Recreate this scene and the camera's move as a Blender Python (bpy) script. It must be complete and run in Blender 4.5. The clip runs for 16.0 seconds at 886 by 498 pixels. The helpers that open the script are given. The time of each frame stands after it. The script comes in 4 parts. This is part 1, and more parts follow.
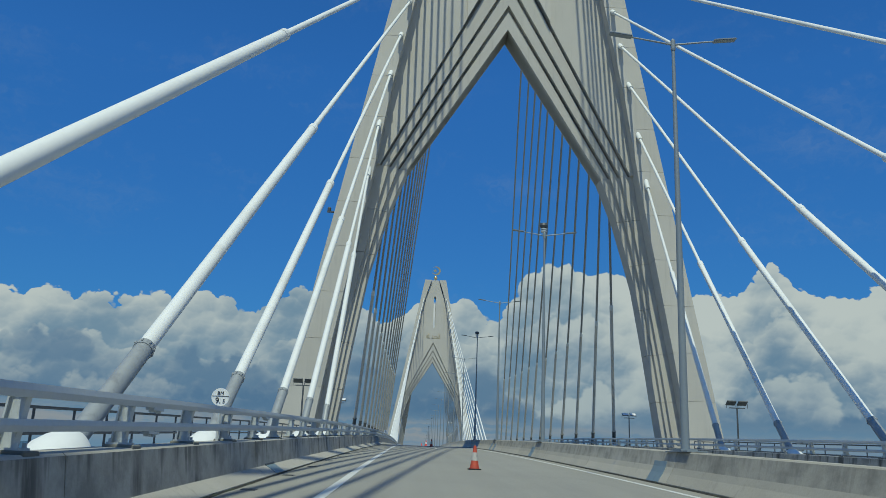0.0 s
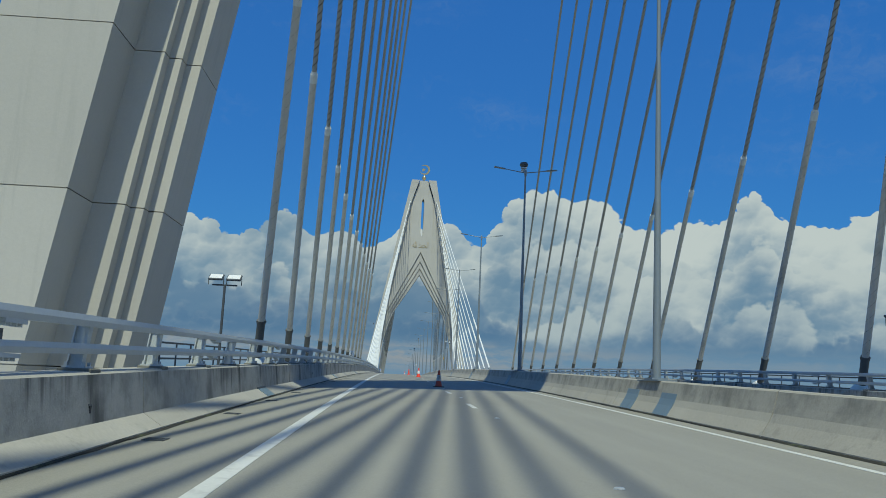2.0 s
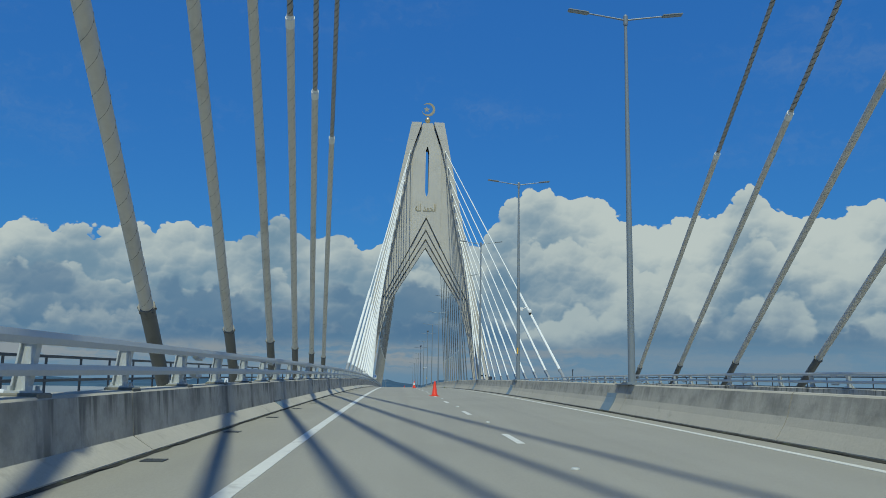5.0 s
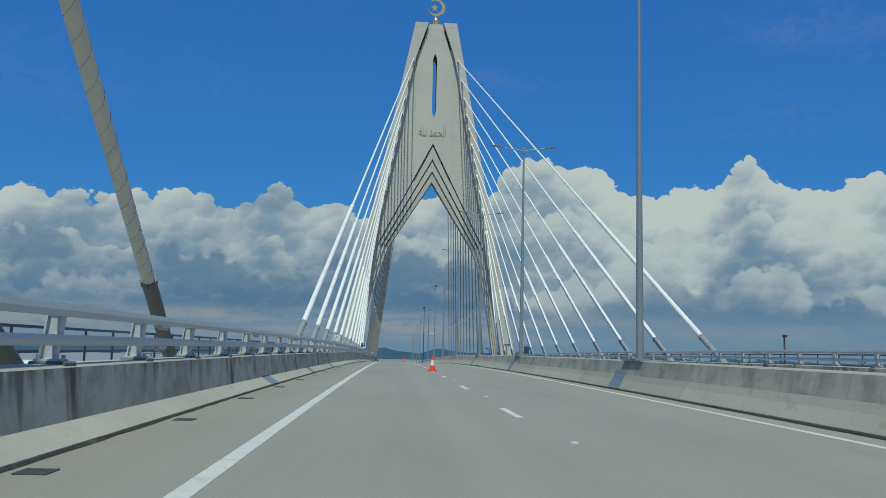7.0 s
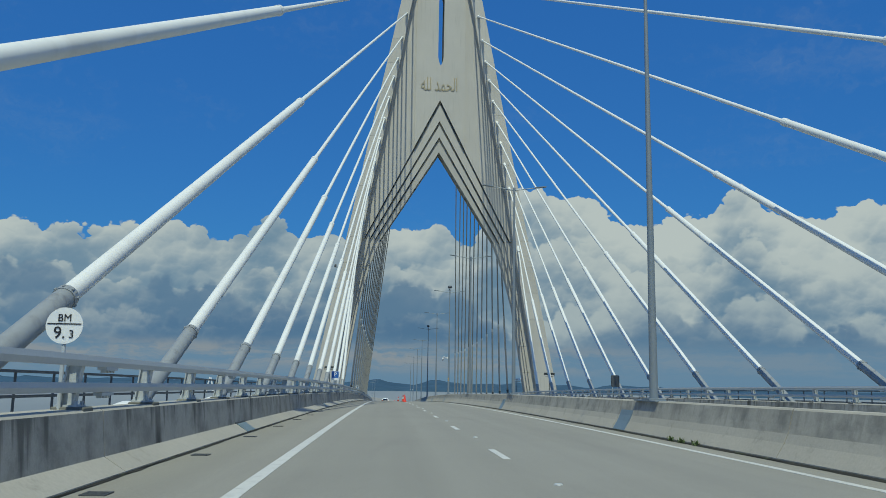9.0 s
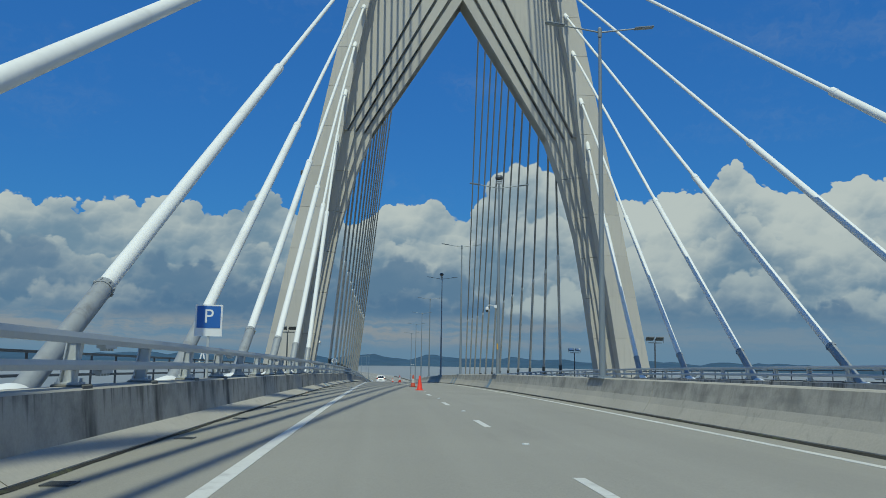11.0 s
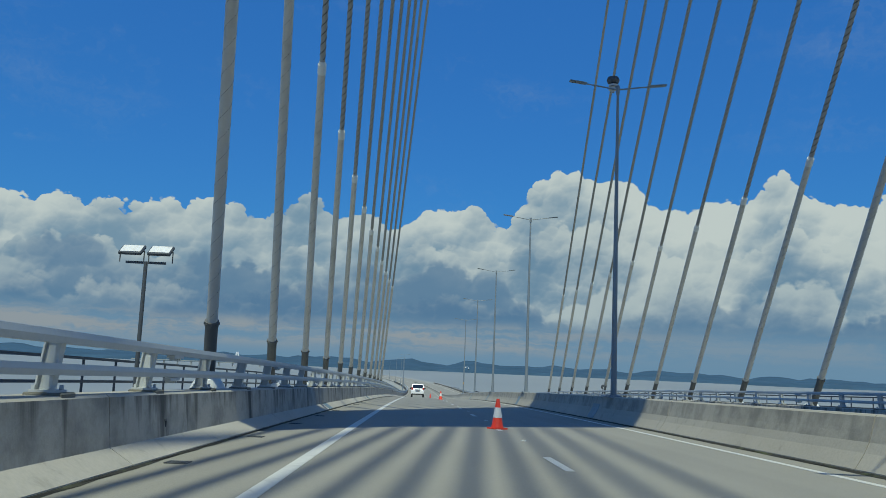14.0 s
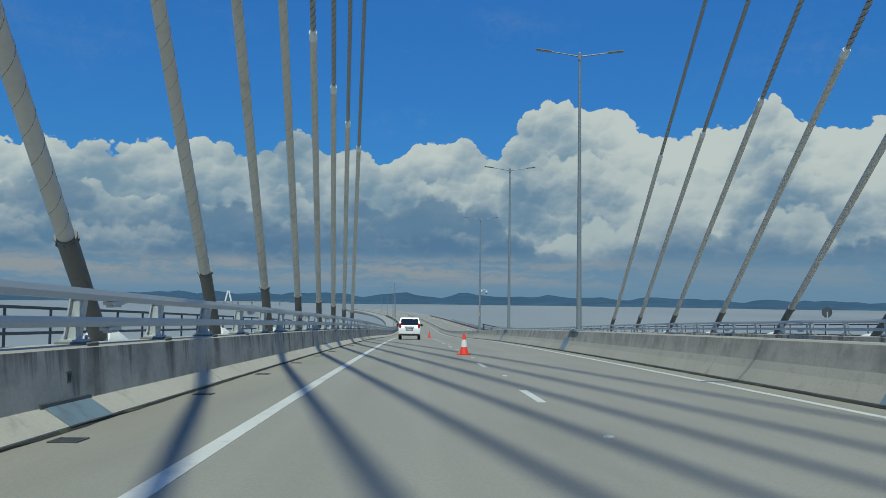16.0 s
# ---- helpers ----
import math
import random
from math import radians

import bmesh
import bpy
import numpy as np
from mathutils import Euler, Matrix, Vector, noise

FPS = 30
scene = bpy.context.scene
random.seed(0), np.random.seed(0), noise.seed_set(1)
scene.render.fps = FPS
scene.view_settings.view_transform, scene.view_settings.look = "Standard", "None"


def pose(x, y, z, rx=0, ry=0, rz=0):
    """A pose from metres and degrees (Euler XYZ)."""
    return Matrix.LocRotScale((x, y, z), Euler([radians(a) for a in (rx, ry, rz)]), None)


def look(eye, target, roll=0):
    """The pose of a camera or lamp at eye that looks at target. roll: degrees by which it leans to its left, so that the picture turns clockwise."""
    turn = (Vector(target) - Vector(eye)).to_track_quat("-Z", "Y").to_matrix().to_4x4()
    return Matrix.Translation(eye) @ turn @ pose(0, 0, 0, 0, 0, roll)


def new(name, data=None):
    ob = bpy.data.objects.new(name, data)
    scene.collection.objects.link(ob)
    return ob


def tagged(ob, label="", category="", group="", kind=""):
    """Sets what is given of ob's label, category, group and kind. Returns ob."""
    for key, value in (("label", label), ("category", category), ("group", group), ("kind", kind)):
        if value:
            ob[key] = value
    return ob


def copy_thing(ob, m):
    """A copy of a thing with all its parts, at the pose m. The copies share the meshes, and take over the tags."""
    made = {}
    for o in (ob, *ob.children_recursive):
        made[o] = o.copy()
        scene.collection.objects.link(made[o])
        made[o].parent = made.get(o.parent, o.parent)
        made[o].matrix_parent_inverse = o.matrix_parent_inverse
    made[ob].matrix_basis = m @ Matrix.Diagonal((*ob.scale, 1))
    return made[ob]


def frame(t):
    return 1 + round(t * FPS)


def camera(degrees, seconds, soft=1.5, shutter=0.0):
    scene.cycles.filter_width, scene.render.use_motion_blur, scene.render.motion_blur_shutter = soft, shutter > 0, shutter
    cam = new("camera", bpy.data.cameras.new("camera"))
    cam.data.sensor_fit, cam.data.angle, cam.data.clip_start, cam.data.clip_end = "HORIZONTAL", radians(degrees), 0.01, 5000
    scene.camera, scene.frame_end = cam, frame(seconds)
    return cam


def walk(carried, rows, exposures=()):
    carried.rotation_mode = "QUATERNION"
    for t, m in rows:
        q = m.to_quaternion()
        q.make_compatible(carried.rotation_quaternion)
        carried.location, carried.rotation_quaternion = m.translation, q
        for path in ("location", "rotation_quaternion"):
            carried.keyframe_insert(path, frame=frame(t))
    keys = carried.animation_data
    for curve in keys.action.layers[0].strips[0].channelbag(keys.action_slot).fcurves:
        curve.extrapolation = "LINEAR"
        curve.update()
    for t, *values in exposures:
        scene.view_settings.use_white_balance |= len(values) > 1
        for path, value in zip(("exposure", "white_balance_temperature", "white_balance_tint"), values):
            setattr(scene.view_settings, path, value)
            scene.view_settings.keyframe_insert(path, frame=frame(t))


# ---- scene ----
# camera: a phone behind the windscreen of a car, about 80 km/h
cam = camera(55.19, 16.0, soft=0.65)
PATH = [
    (0.0, pose(-6.602, -65.406, -2.295, 103.966, -2.137, -2.132)),
    (0.5, pose(-6.422, -53.864, -1.924, 100.996, -2.016, -2.654)),
    (1.0, pose(-6.531, -42.119, -1.565, 100.201, -2.335, -3.046)),
    (1.5, pose(-6.577, -30.428, -1.255, 99.626, -2.479, -3.047)),
    (2.0, pose(-6.601, -18.413, -0.910, 98.939, -2.605, -3.309)),
    (2.5, pose(-6.614, -6.706, -0.596, 97.592, -2.523, -3.633)),
    (3.0, pose(-6.648, 5.207, -0.304, 97.743, -1.744, -3.410)),
    (3.5, pose(-6.661, 17.172, -0.052, 98.702, -0.853, -3.182)),
    (4.0, pose(-6.568, 28.988, 0.150, 99.073, -0.911, -3.082)),
    (6.5, pose(-6.645, 86.094, 0.867, 97.968, -1.213, -3.517)),
    (7.0, pose(-6.617, 97.505, 0.928, 96.913, -1.425, -3.422)),
    (7.5, pose(-6.593, 108.910, 0.978, 96.643, -1.440, -3.252)),
    (8.0, pose(-6.569, 120.202, 1.015, 97.190, -1.499, -3.128)),
    (8.5, pose(-6.553, 131.350, 1.061, 98.170, -2.116, -3.392)),
    (9.0, pose(-6.532, 142.541, 1.085, 98.987, -0.974, -3.775)),
    (9.5, pose(-6.602, 153.130, 1.069, 98.610, 0.064, -3.361)),
    (12.0, pose(-6.569, 208.704, 0.499, 96.503, -2.133, -4.183)),
    (12.5, pose(-6.573, 220.278, 0.345, 96.206, -2.803, -3.670)),
    (13.0, pose(-6.582, 231.142, 0.157, 96.488, -3.042, -2.941)),
    (13.5, pose(-6.591, 242.189, -0.047, 97.507, -2.629, -2.014)),
    (14.0, pose(-6.591, 253.758, -0.290, 97.660, -2.371, -1.570)),
    (14.5, pose(-6.591, 265.111, -0.555, 96.774, -1.602, -0.958)),
    (15.0, pose(-6.517, 276.361, -0.796, 96.094, -1.222, -0.950)),
    (15.5, pose(-6.394, 287.597, -1.111, 94.675, -0.256, -1.376)),
    (16.0, pose(-6.373, 298.568, -1.416, 93.185, -0.710, -1.956)),
]
walk(cam, PATH, exposures=[(t, e, 6850, -11) for t, e in ((0, -0.47), (2, -0.35), (3.5, -0.2), (4.2, -0.4), (7, -0.42), (9, -0.48), (12.5, -0.42), (14, -0.33), (15, -0.22), (15.5, -0.36), (16, -0.37))])

CREST, RADIUS, SPAN = 131.27, 5678.7, 260.0  # crest of the road, its curve, and the main span

# ---- light ----
SUN = Vector((-0.048, -0.54, 1.0)).normalized()
sun_el = math.asin(SUN.z)
sun_az = math.atan2(SUN.x, SUN.y)
sun = new("sun", bpy.data.lights.new("sun", "SUN"))
sun.data.energy, sun.data.angle, sun.data.color = 4.25, radians(0.53), (1.0, 0.95, 0.87)
sun.matrix_world = look(SUN * 300, (0, 0, 0))

# height of the cloud tops in degrees over the bearing in degrees
TOPS = [(-60, 8), (-40, 10), (-26, 8.6), (-23.7, 9.5), (-21.9, 8.8), (-16, 9.4), (-13, 9.8), (-10.8, 9.0), (-9.4, 9.5), (-8.4, 10.5),
        (-6, 9.3), (-3.7, 9.8), (-1.8, 8.8), (0, 10.4), (1.7, 9.7), (3.2, 10.4), (5.7, 8.7), (6.8, 11), (7.8, 12.2), (10.4, 13),
        (12, 12.1), (13.8, 12), (15.3, 10.6), (17, 10.1), (20.5, 10.7), (23.4, 12.4), (25.5, 10.8), (27.5, 10.2), (31, 11), (40, 9), (60, 11)]


class Nodes:
    """Short ways to wire nodes."""

    def __init__(self, tree):
        self.tree, self.n, self.l = tree, tree.nodes, tree.links
        self.n.clear()

    def add(self, kind, **props):
        node = self.n.new(kind)
        for key, value in props.items():
            setattr(node, key, value)
        return node

    def put(self, socket, value):
        if isinstance(value, bpy.types.NodeSocket):
            self.l.new(value, socket)
        elif value is not None:
            socket.default_value = value

    def math(self, op, a, b=None, c=None, clamp=False):
        node = self.add("ShaderNodeMath", operation=op, use_clamp=clamp)
        for s, v in zip(node.inputs, (a, b, c)):
            self.put(s, v)
        return node.outputs[0]

    def vec(self, op, a, b=None):
        node = self.add("ShaderNodeVectorMath", operation=op)
        self.put(node.inputs[0], a)
        if b is not None:
            self.put(node.inputs[3 if op == "SCALE" else 1], b)
        return node.outputs[1 if op in ("LENGTH", "DOT_PRODUCT") else 0]

    def noise(self, vector, scale, detail=4, rough=0.5, lac=2.0, dist=0.0, kind="FBM"):
        node = self.add("ShaderNodeTexNoise", noise_dimensions="3D", noise_type=kind, normalize=True)
        self.put(node.inputs["Vector"], vector)
        for key, v in (("Scale", scale), ("Detail", detail), ("Roughness", rough), ("Lacunarity", lac), ("Distortion", dist)):
            node.inputs[key].default_value = v
        return node.outputs[0]

    def span(self, value, a, b, c=0.0, d=1.0, smooth=True):
        node = self.add("ShaderNodeMapRange", interpolation_type="SMOOTHSTEP" if smooth else "LINEAR")
        for s, v in zip(node.inputs, (value, a, b, c, d)):
            self.put(s, v)
        return node.outputs[0]

    def ramp(self, value, stops, mode="LINEAR"):
        node = self.add("ShaderNodeValToRGB")
        self.put(node.inputs[0], value)
        r = node.color_ramp
        r.interpolation = mode
        while len(r.elements) < len(stops):
            r.elements.new(1)
        for e, (p, c) in zip(r.elements, stops):
            e.position = p
            e.color = (c, c, c, 1) if isinstance(c, (int, float)) else (*c, 1)
        return node.outputs[0]

    def mix(self, f, a, b, blend="MIX"):
        node = self.add("ShaderNodeMix", data_type="RGBA", blend_type=blend)
        for i, v in ((0, f), (6, a), (7, b)):
            self.put(node.inputs[i], (*v, 1) if isinstance(v, tuple) and len(v) == 3 else v)
        return node.outputs[2]


def build_sky():
    world = bpy.data.worlds.new("sky")
    world.use_nodes = True
    scene.world = world
    k = Nodes(world.node_tree)
    sky = k.add("ShaderNodeTexSky", sky_type="NISHITA", sun_disc=False)
    sky.sun_elevation, sky.sun_rotation = sun_el, sun_az
    sky.altitude, sky.air_density, sky.dust_density, sky.ozone_density = 30, 1.0, 0.3, 2.0
    d = k.add("ShaderNodeTexCoord").outputs["Generated"]
    s = k.add("ShaderNodeSeparateXYZ")
    k.put(s.inputs[0], d)
    x, y, z = s.outputs
    az = k.math("DEGREES", k.math("ARCTAN2", x, y))
    el = k.math("DEGREES", k.math("ARCSINE", z))
    # blue of the clear sky, a little deeper than the bare model
    clear = k.mix(1.0, sky.outputs[0], (0.29, 0.76, 1.55), "MULTIPLY")
    clear = k.vec("SCALE", clear, k.span(el, 7.0, 25.0, 0.78, 1.18, smooth=False))
    top = k.ramp(k.math("MULTIPLY_ADD", az, 1 / 120, 0.5), [((a + 60) / 120, e / 20) for a, e in TOPS])
    top = k.math("MULTIPLY", top, 20.0)
    # flat map of the cloud wall: bearing and height, a little stirred
    c = k.add("ShaderNodeCombineXYZ")
    k.put(c.inputs[0], az), k.put(c.inputs[1], k.math("MULTIPLY", el, 1.2))
    flat = c.outputs[0]
    warp = k.add("ShaderNodeTexNoise", noise_dimensions="2D")
    k.put(warp.inputs["Vector"], flat)
    warp.inputs["Scale"].default_value, warp.inputs["Detail"].default_value = 0.9, 2
    flat = k.vec("ADD", flat, k.vec("SCALE", k.vec("SUBTRACT", warp.outputs[1], (0.5, 0.5, 0.5)), 0.55))

    def heap(q, size):
        """Rounded heaps, 1 at their middles: squared distance to scattered points."""
        node = k.add("ShaderNodeTexVoronoi", feature="SMOOTH_F1", voronoi_dimensions="2D")
        k.put(node.inputs["Vector"], q)
        node.inputs["Scale"].default_value, node.inputs["Smoothness"].default_value = size, 0.22
        return k.math("SUBTRACT", 1.0, k.math("MULTIPLY", node.outputs[0], node.outputs[0]))

    def bank(seed, height, size, bright, dark, start, soft, colour, cover, edge=0.12, thick=1.0):
        """One rank of cumulus heads in front of those before it: round heads lit from above, shaded feet."""
        q = k.vec("ADD", flat, (seed, seed * 0.37, 0.0))
        bump, form = -1.45, 0.0
        for share, rise, lobe in ((1.25, 0.62, 1.0), (0.75, 0.46, 2.1), (0.42, 0.20, 4.7), (0.20, 0.08, 9.5)):
            here = heap(q, size * lobe)
            above = heap(k.vec("ADD", q, (-0.10 / (size * lobe), 0.26 / (size * lobe), 0.0)), size * lobe)
            bump = k.math("MULTIPLY_ADD", here, share, bump)
            form = k.math("MULTIPLY_ADD", k.math("SUBTRACT", here, above), rise, form)
        inside = k.math("SUBTRACT", k.math("ADD", height, bump), el)
        wide = k.math("MULTIPLY", k.math("SUBTRACT", k.noise(q, size * 0.34, 2, 0.45), 0.5), 2.4)
        wisp = k.math("MULTIPLY", k.math("SUBTRACT", k.noise(q, size * 2.4, 4, 0.45), 0.5), 0.16)
        tone = k.math("ADD", k.math("SUBTRACT", start, k.math("MULTIPLY", inside, 1.0 / soft)), k.math("ADD", form, k.math("ADD", wide, wisp)))
        tone = k.span(tone, -0.15, 1.1)
        rank = k.mix(tone, dark, bright)
        a = k.math("MULTIPLY", k.span(inside, -0.03, edge), thick)
        return k.mix(a, colour, rank), k.math("MAXIMUM", cover, a)

    def wave(seed, scale, low, high):
        v = k.add("ShaderNodeCombineXYZ")
        k.put(v.inputs[0], az)
        v.inputs[1].default_value = seed
        return k.span(k.noise(v.outputs[0], scale, 3, 0.55), 0.3, 0.7, low, high, smooth=False)

    tower = k.span(az, 4.5, 9.0)
    colour, cover = bank(0.0, k.math("SUBTRACT", top, 0.30), 0.36, (0.86, 0.89, 0.93), (0.29, 0.43, 0.62), k.span(tower, 0.0, 1.0, 0.70, 1.10, smooth=False), 6.5, (0.5, 0.6, 0.75), 0.0, 0.10)
    colour, cover = bank(31.0, k.math("SUBTRACT", top, wave(2.0, 0.16, 1.6, 5.0)), 0.42, (0.80, 0.84, 0.89), (0.23, 0.37, 0.57), k.span(tower, 0.0, 1.0, 0.50, 0.95, smooth=False), 5.5, colour, cover, 0.35, 0.9)
    colour, cover = bank(57.0, k.math("MULTIPLY_ADD", tower, -1.0, wave(9.0, 0.14, 3.4, 7.6)), 0.36, (0.70, 0.76, 0.83), (0.19, 0.32, 0.53), k.span(tower, 0.0, 1.0, 0.44, 0.75, smooth=False), 5.0, colour, cover, 0.5, 0.85)
    colour, cover = bank(83.0, k.math("MULTIPLY_ADD", tower, -1.2, wave(15.0, 0.17, 2.2, 5.4)), 0.45, (0.58, 0.65, 0.75), (0.15, 0.28, 0.50), 0.52, 3.6, colour, cover, 0.6, 0.85)
    # slate-blue rain bank with a warm pale break, and haze on the horizon
    low = k.noise(k.vec("MULTIPLY", flat, (0.10, 0.22, 1.0)), 1.0, 4, 0.55)
    streak = k.noise(k.vec("MULTIPLY", flat, (0.09, 0.85, 1.0)), 1.0, 5, 0.6)
    warm = k.math("MULTIPLY", k.span(az, 20.0, 6.0, 0.35, 1.0), k.span(k.math("ABSOLUTE", k.math("SUBTRACT", el, 1.7)), 1.6, 0.2))
    rain = k.mix(k.span(el, 1.6, 4.0), (0.24, 0.39, 0.61), (0.14, 0.28, 0.50))
    rain = k.mix(k.math("MULTIPLY", warm, k.span(streak, 0.36, 0.60)), rain, (0.44, 0.47, 0.56))
    colour = k.mix(k.span(k.math("ADD", el, k.math("MULTIPLY", k.math("SUBTRACT", low, 0.5), 4.0)), 3.7, 2.1), colour, rain)
    colour = k.mix(k.span(el, 0.9, -0.4, 0.0, 0.75), colour, (0.24, 0.39, 0.61))
    wall = k.mix(1.0, colour, (8.0, 8.0, 8.6), "MULTIPLY")
    # thin high cirrus in the blue
    veil = k.noise(k.vec("MULTIPLY", flat, (0.05, 0.13, 1.0)), 1.0, 7, 0.62)
    clear = k.mix(k.span(veil, 0.52, 0.80, 0.0, 0.16), clear, (5.0, 5.4, 6.0))
    # the cloud wall stands ahead; elsewhere clear sky and the added fill cloud
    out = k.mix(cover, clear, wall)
    # unseen broken cloud overhead and behind, added to make the fill light less blue
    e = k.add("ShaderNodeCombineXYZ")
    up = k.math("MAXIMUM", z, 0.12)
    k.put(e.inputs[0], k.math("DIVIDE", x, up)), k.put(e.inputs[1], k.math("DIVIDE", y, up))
    fill_cloud = k.span(k.noise(e.outputs[0], 1.3, 6, 0.55), 0.50, 0.60)
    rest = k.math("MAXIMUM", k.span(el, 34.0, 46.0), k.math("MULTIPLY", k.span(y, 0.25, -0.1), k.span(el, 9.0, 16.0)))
    out = k.mix(k.math("MULTIPLY", k.math("MULTIPLY", fill_cloud, rest), 0.45), out, (4.6, 4.8, 5.0))
    bg = k.add("ShaderNodeBackground")
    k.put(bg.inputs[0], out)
    bg.inputs[1].default_value = 0.10
    k.put(k.add("ShaderNodeOutputWorld").inputs[0], bg.outputs[0])


build_sky()


# ---- materials ----
def material(name, base, rough=0.6, metal=0.0, grain=0.12, scale=8.0, big=0.10, big_scale=0.6, bump=0.15, streak=None, per_piece=0.0, spec=0.5, stain=None, tracks=0.0):
    """A surface with colour grain at two scales, fine relief, and, if wanted, run-down streaks (colour, amount)."""
    m = bpy.data.materials.new(name)
    m.use_nodes = True
    k = Nodes(m.node_tree)
    pos = k.add("ShaderNodeNewGeometry").outputs["Position"]
    fine = k.noise(pos, scale, 6, 0.65)
    wide = k.noise(pos, big_scale, 4, 0.55)
    f = k.math("MULTIPLY_ADD", k.math("SUBTRACT", fine, 0.5), 2 * grain, 1.0)
    f = k.math("MULTIPLY", f, k.math("MULTIPLY_ADD", k.math("SUBTRACT", wide, 0.5), 2 * big, 1.0))
    if per_piece:
        r = k.add("ShaderNodeObjectInfo").outputs["Random"]
        f = k.math("MULTIPLY", f, k.math("MULTIPLY_ADD", r, 2 * per_piece, 1 - per_piece))
    if tracks:
        # long wheel tracks and rolled strips
        run = k.noise(k.vec("MULTIPLY", pos, (1.1, 0.004, 0.0)), 1.0, 4, 0.55)
        f = k.math("MULTIPLY", f, k.math("MULTIPLY_ADD", k.math("SUBTRACT", run, 0.5), 2 * tracks, 1.0))
    col = k.vec("SCALE", base, f)
    if stain:
        c, amount, size = stain
        blot = k.span(k.noise(k.vec("MULTIPLY", pos, (1.0, 0.12, 1.0)) if tracks else pos, size, 5, 0.6, dist=0.6), 0.52, 0.72, 0, amount)
        col = k.mix(blot, col, c)
    if streak:
        c, amount, across = (*streak, 1.7)[:3]
        run = k.noise(k.vec("MULTIPLY", pos, (across, 1.7, 0.10) if across else (0.0, 0.62, 0.30)), 2.2, 5, 0.6)
        patch = k.noise(pos, 0.35, 3, 0.5)
        w = k.math("MULTIPLY", k.span(run, 0.50, 0.72, 0, amount), k.span(patch, 0.35, 0.62, 0.25, 1))
        col = k.mix(w, col, c)
    b = k.add("ShaderNodeBsdfPrincipled")
    k.put(b.inputs["Base Color"], col)
    k.put(b.inputs["Roughness"], k.math("MULTIPLY_ADD", k.math("SUBTRACT", fine, 0.5), 0.25, rough, clamp=True))
    b.inputs["Metallic"].default_value = metal
    b.inputs["Specular IOR Level"].default_value = spec
    if bump:
        bp = k.add("ShaderNodeBump")
        bp.inputs["Strength"].default_value, bp.inputs["Distance"].default_value = bump, 0.02
        k.put(bp.inputs["Height"], fine)
        k.put(b.inputs["Normal"], bp.outputs[0])
    k.put(k.add("ShaderNodeOutputMaterial").inputs[0], b.outputs[0])
    return m


ASPHALT = material("worn asphalt", (0.278, 0.268, 0.232), 0.85, grain=0.32, scale=45, big=0.10, big_scale=0.22, bump=0.35, tracks=0.16, stain=((0.21, 0.20, 0.178), 0.3, 0.8))
LINE = material("road paint", (0.60, 0.60, 0.56), 0.6, grain=0.2, scale=20, big=0.12, bump=0.1, stain=((0.33, 0.32, 0.30), 0.5, 3.0))
CONCRETE = material("pylon concrete", (0.50, 0.475, 0.42), 0.8, grain=0.07, scale=14, big=0.10, big_scale=0.25, streak=((0.31, 0.30, 0.27), 0.3), per_piece=0.05)
DECK = material("deck concrete", (0.33, 0.335, 0.31), 0.85, grain=0.15, scale=10)
SHEATH = material("white cable sheath", (0.74, 0.75, 0.72), 0.62, grain=0.05, scale=9, big=0.05, bump=0.0, spec=0.25, stain=((0.52, 0.51, 0.47), 0.35, 0.5))
# thin sheath of the fore stays: their shaded side is put into the grey
UPPERSHADE = material("shade-grey cable sheath", (0.34, 0.335, 0.32), 0.6, grain=0.12, scale=9, big=0.1, bump=0.0, spec=0.25)
PADS = material("stained mortar", (0.15, 0.15, 0.13), 0.9, grain=0.3, scale=12, big=0.3, big_scale=0.8, per_piece=0.25)
# thick tube of the fore stays: stains, plus shade put into the base colour
TUBESHADE = material("stained, shade-toned cable sheath", (0.60, 0.575, 0.52), 0.65, grain=0.08, scale=9, big=0.08, bump=0.0, spec=0.2, stain=((0.36, 0.34, 0.30), 0.5, 0.6))
RIBLINE = material("dark sheath rib", (0.13, 0.125, 0.115), 0.6, grain=0.2, scale=6)
FILLET = material("very dark sheath rib", (0.055, 0.055, 0.052), 0.6, grain=0.2, scale=6)
# fore sleeves: a darker copy of the steel with their shade painted in
CUFFSHADE = material("streaked, shade-dark steel sleeve", (0.15, 0.15, 0.14), 0.6, metal=0.2, grain=0.2, scale=10, bump=0.08, streak=((0.08, 0.07, 0.06), 0.5))
CUFF = material("grey steel sleeve", (0.30, 0.32, 0.325), 0.5, metal=0.1, grain=0.12, scale=14, bump=0.08, streak=((0.10, 0.09, 0.085), 0.5))
LAMPSTEEL = material("weathered lamp steel", (0.23, 0.265, 0.29), 0.5, metal=0.2, grain=0.10, scale=12, big=0.08, bump=0.03)
GALV = material("galvanised steel", (0.49, 0.52, 0.53), 0.5, metal=0.15, grain=0.12, scale=18, big=0.08, bump=0.05)
DARKSTEEL = material("dark grey steel", (0.09, 0.10, 0.11), 0.5, metal=0.3, grain=0.15)
PATCH = material("blue-grey cover plate", (0.20, 0.27, 0.31), 0.55, metal=0.2, grain=0.15, scale=12, streak=((0.12, 0.13, 0.13), 0.5))
RED = material("orange-red cone plastic", (0.78, 0.055, 0.025), 0.45, grain=0.1, scale=20, bump=0.03)
REDDARK = material("grimy and shade-dark red cone plastic", (0.46, 0.065, 0.03), 0.6, grain=0.3, scale=9, big=0.3, bump=0.05, stain=((0.10, 0.05, 0.035), 0.6, 4.0))
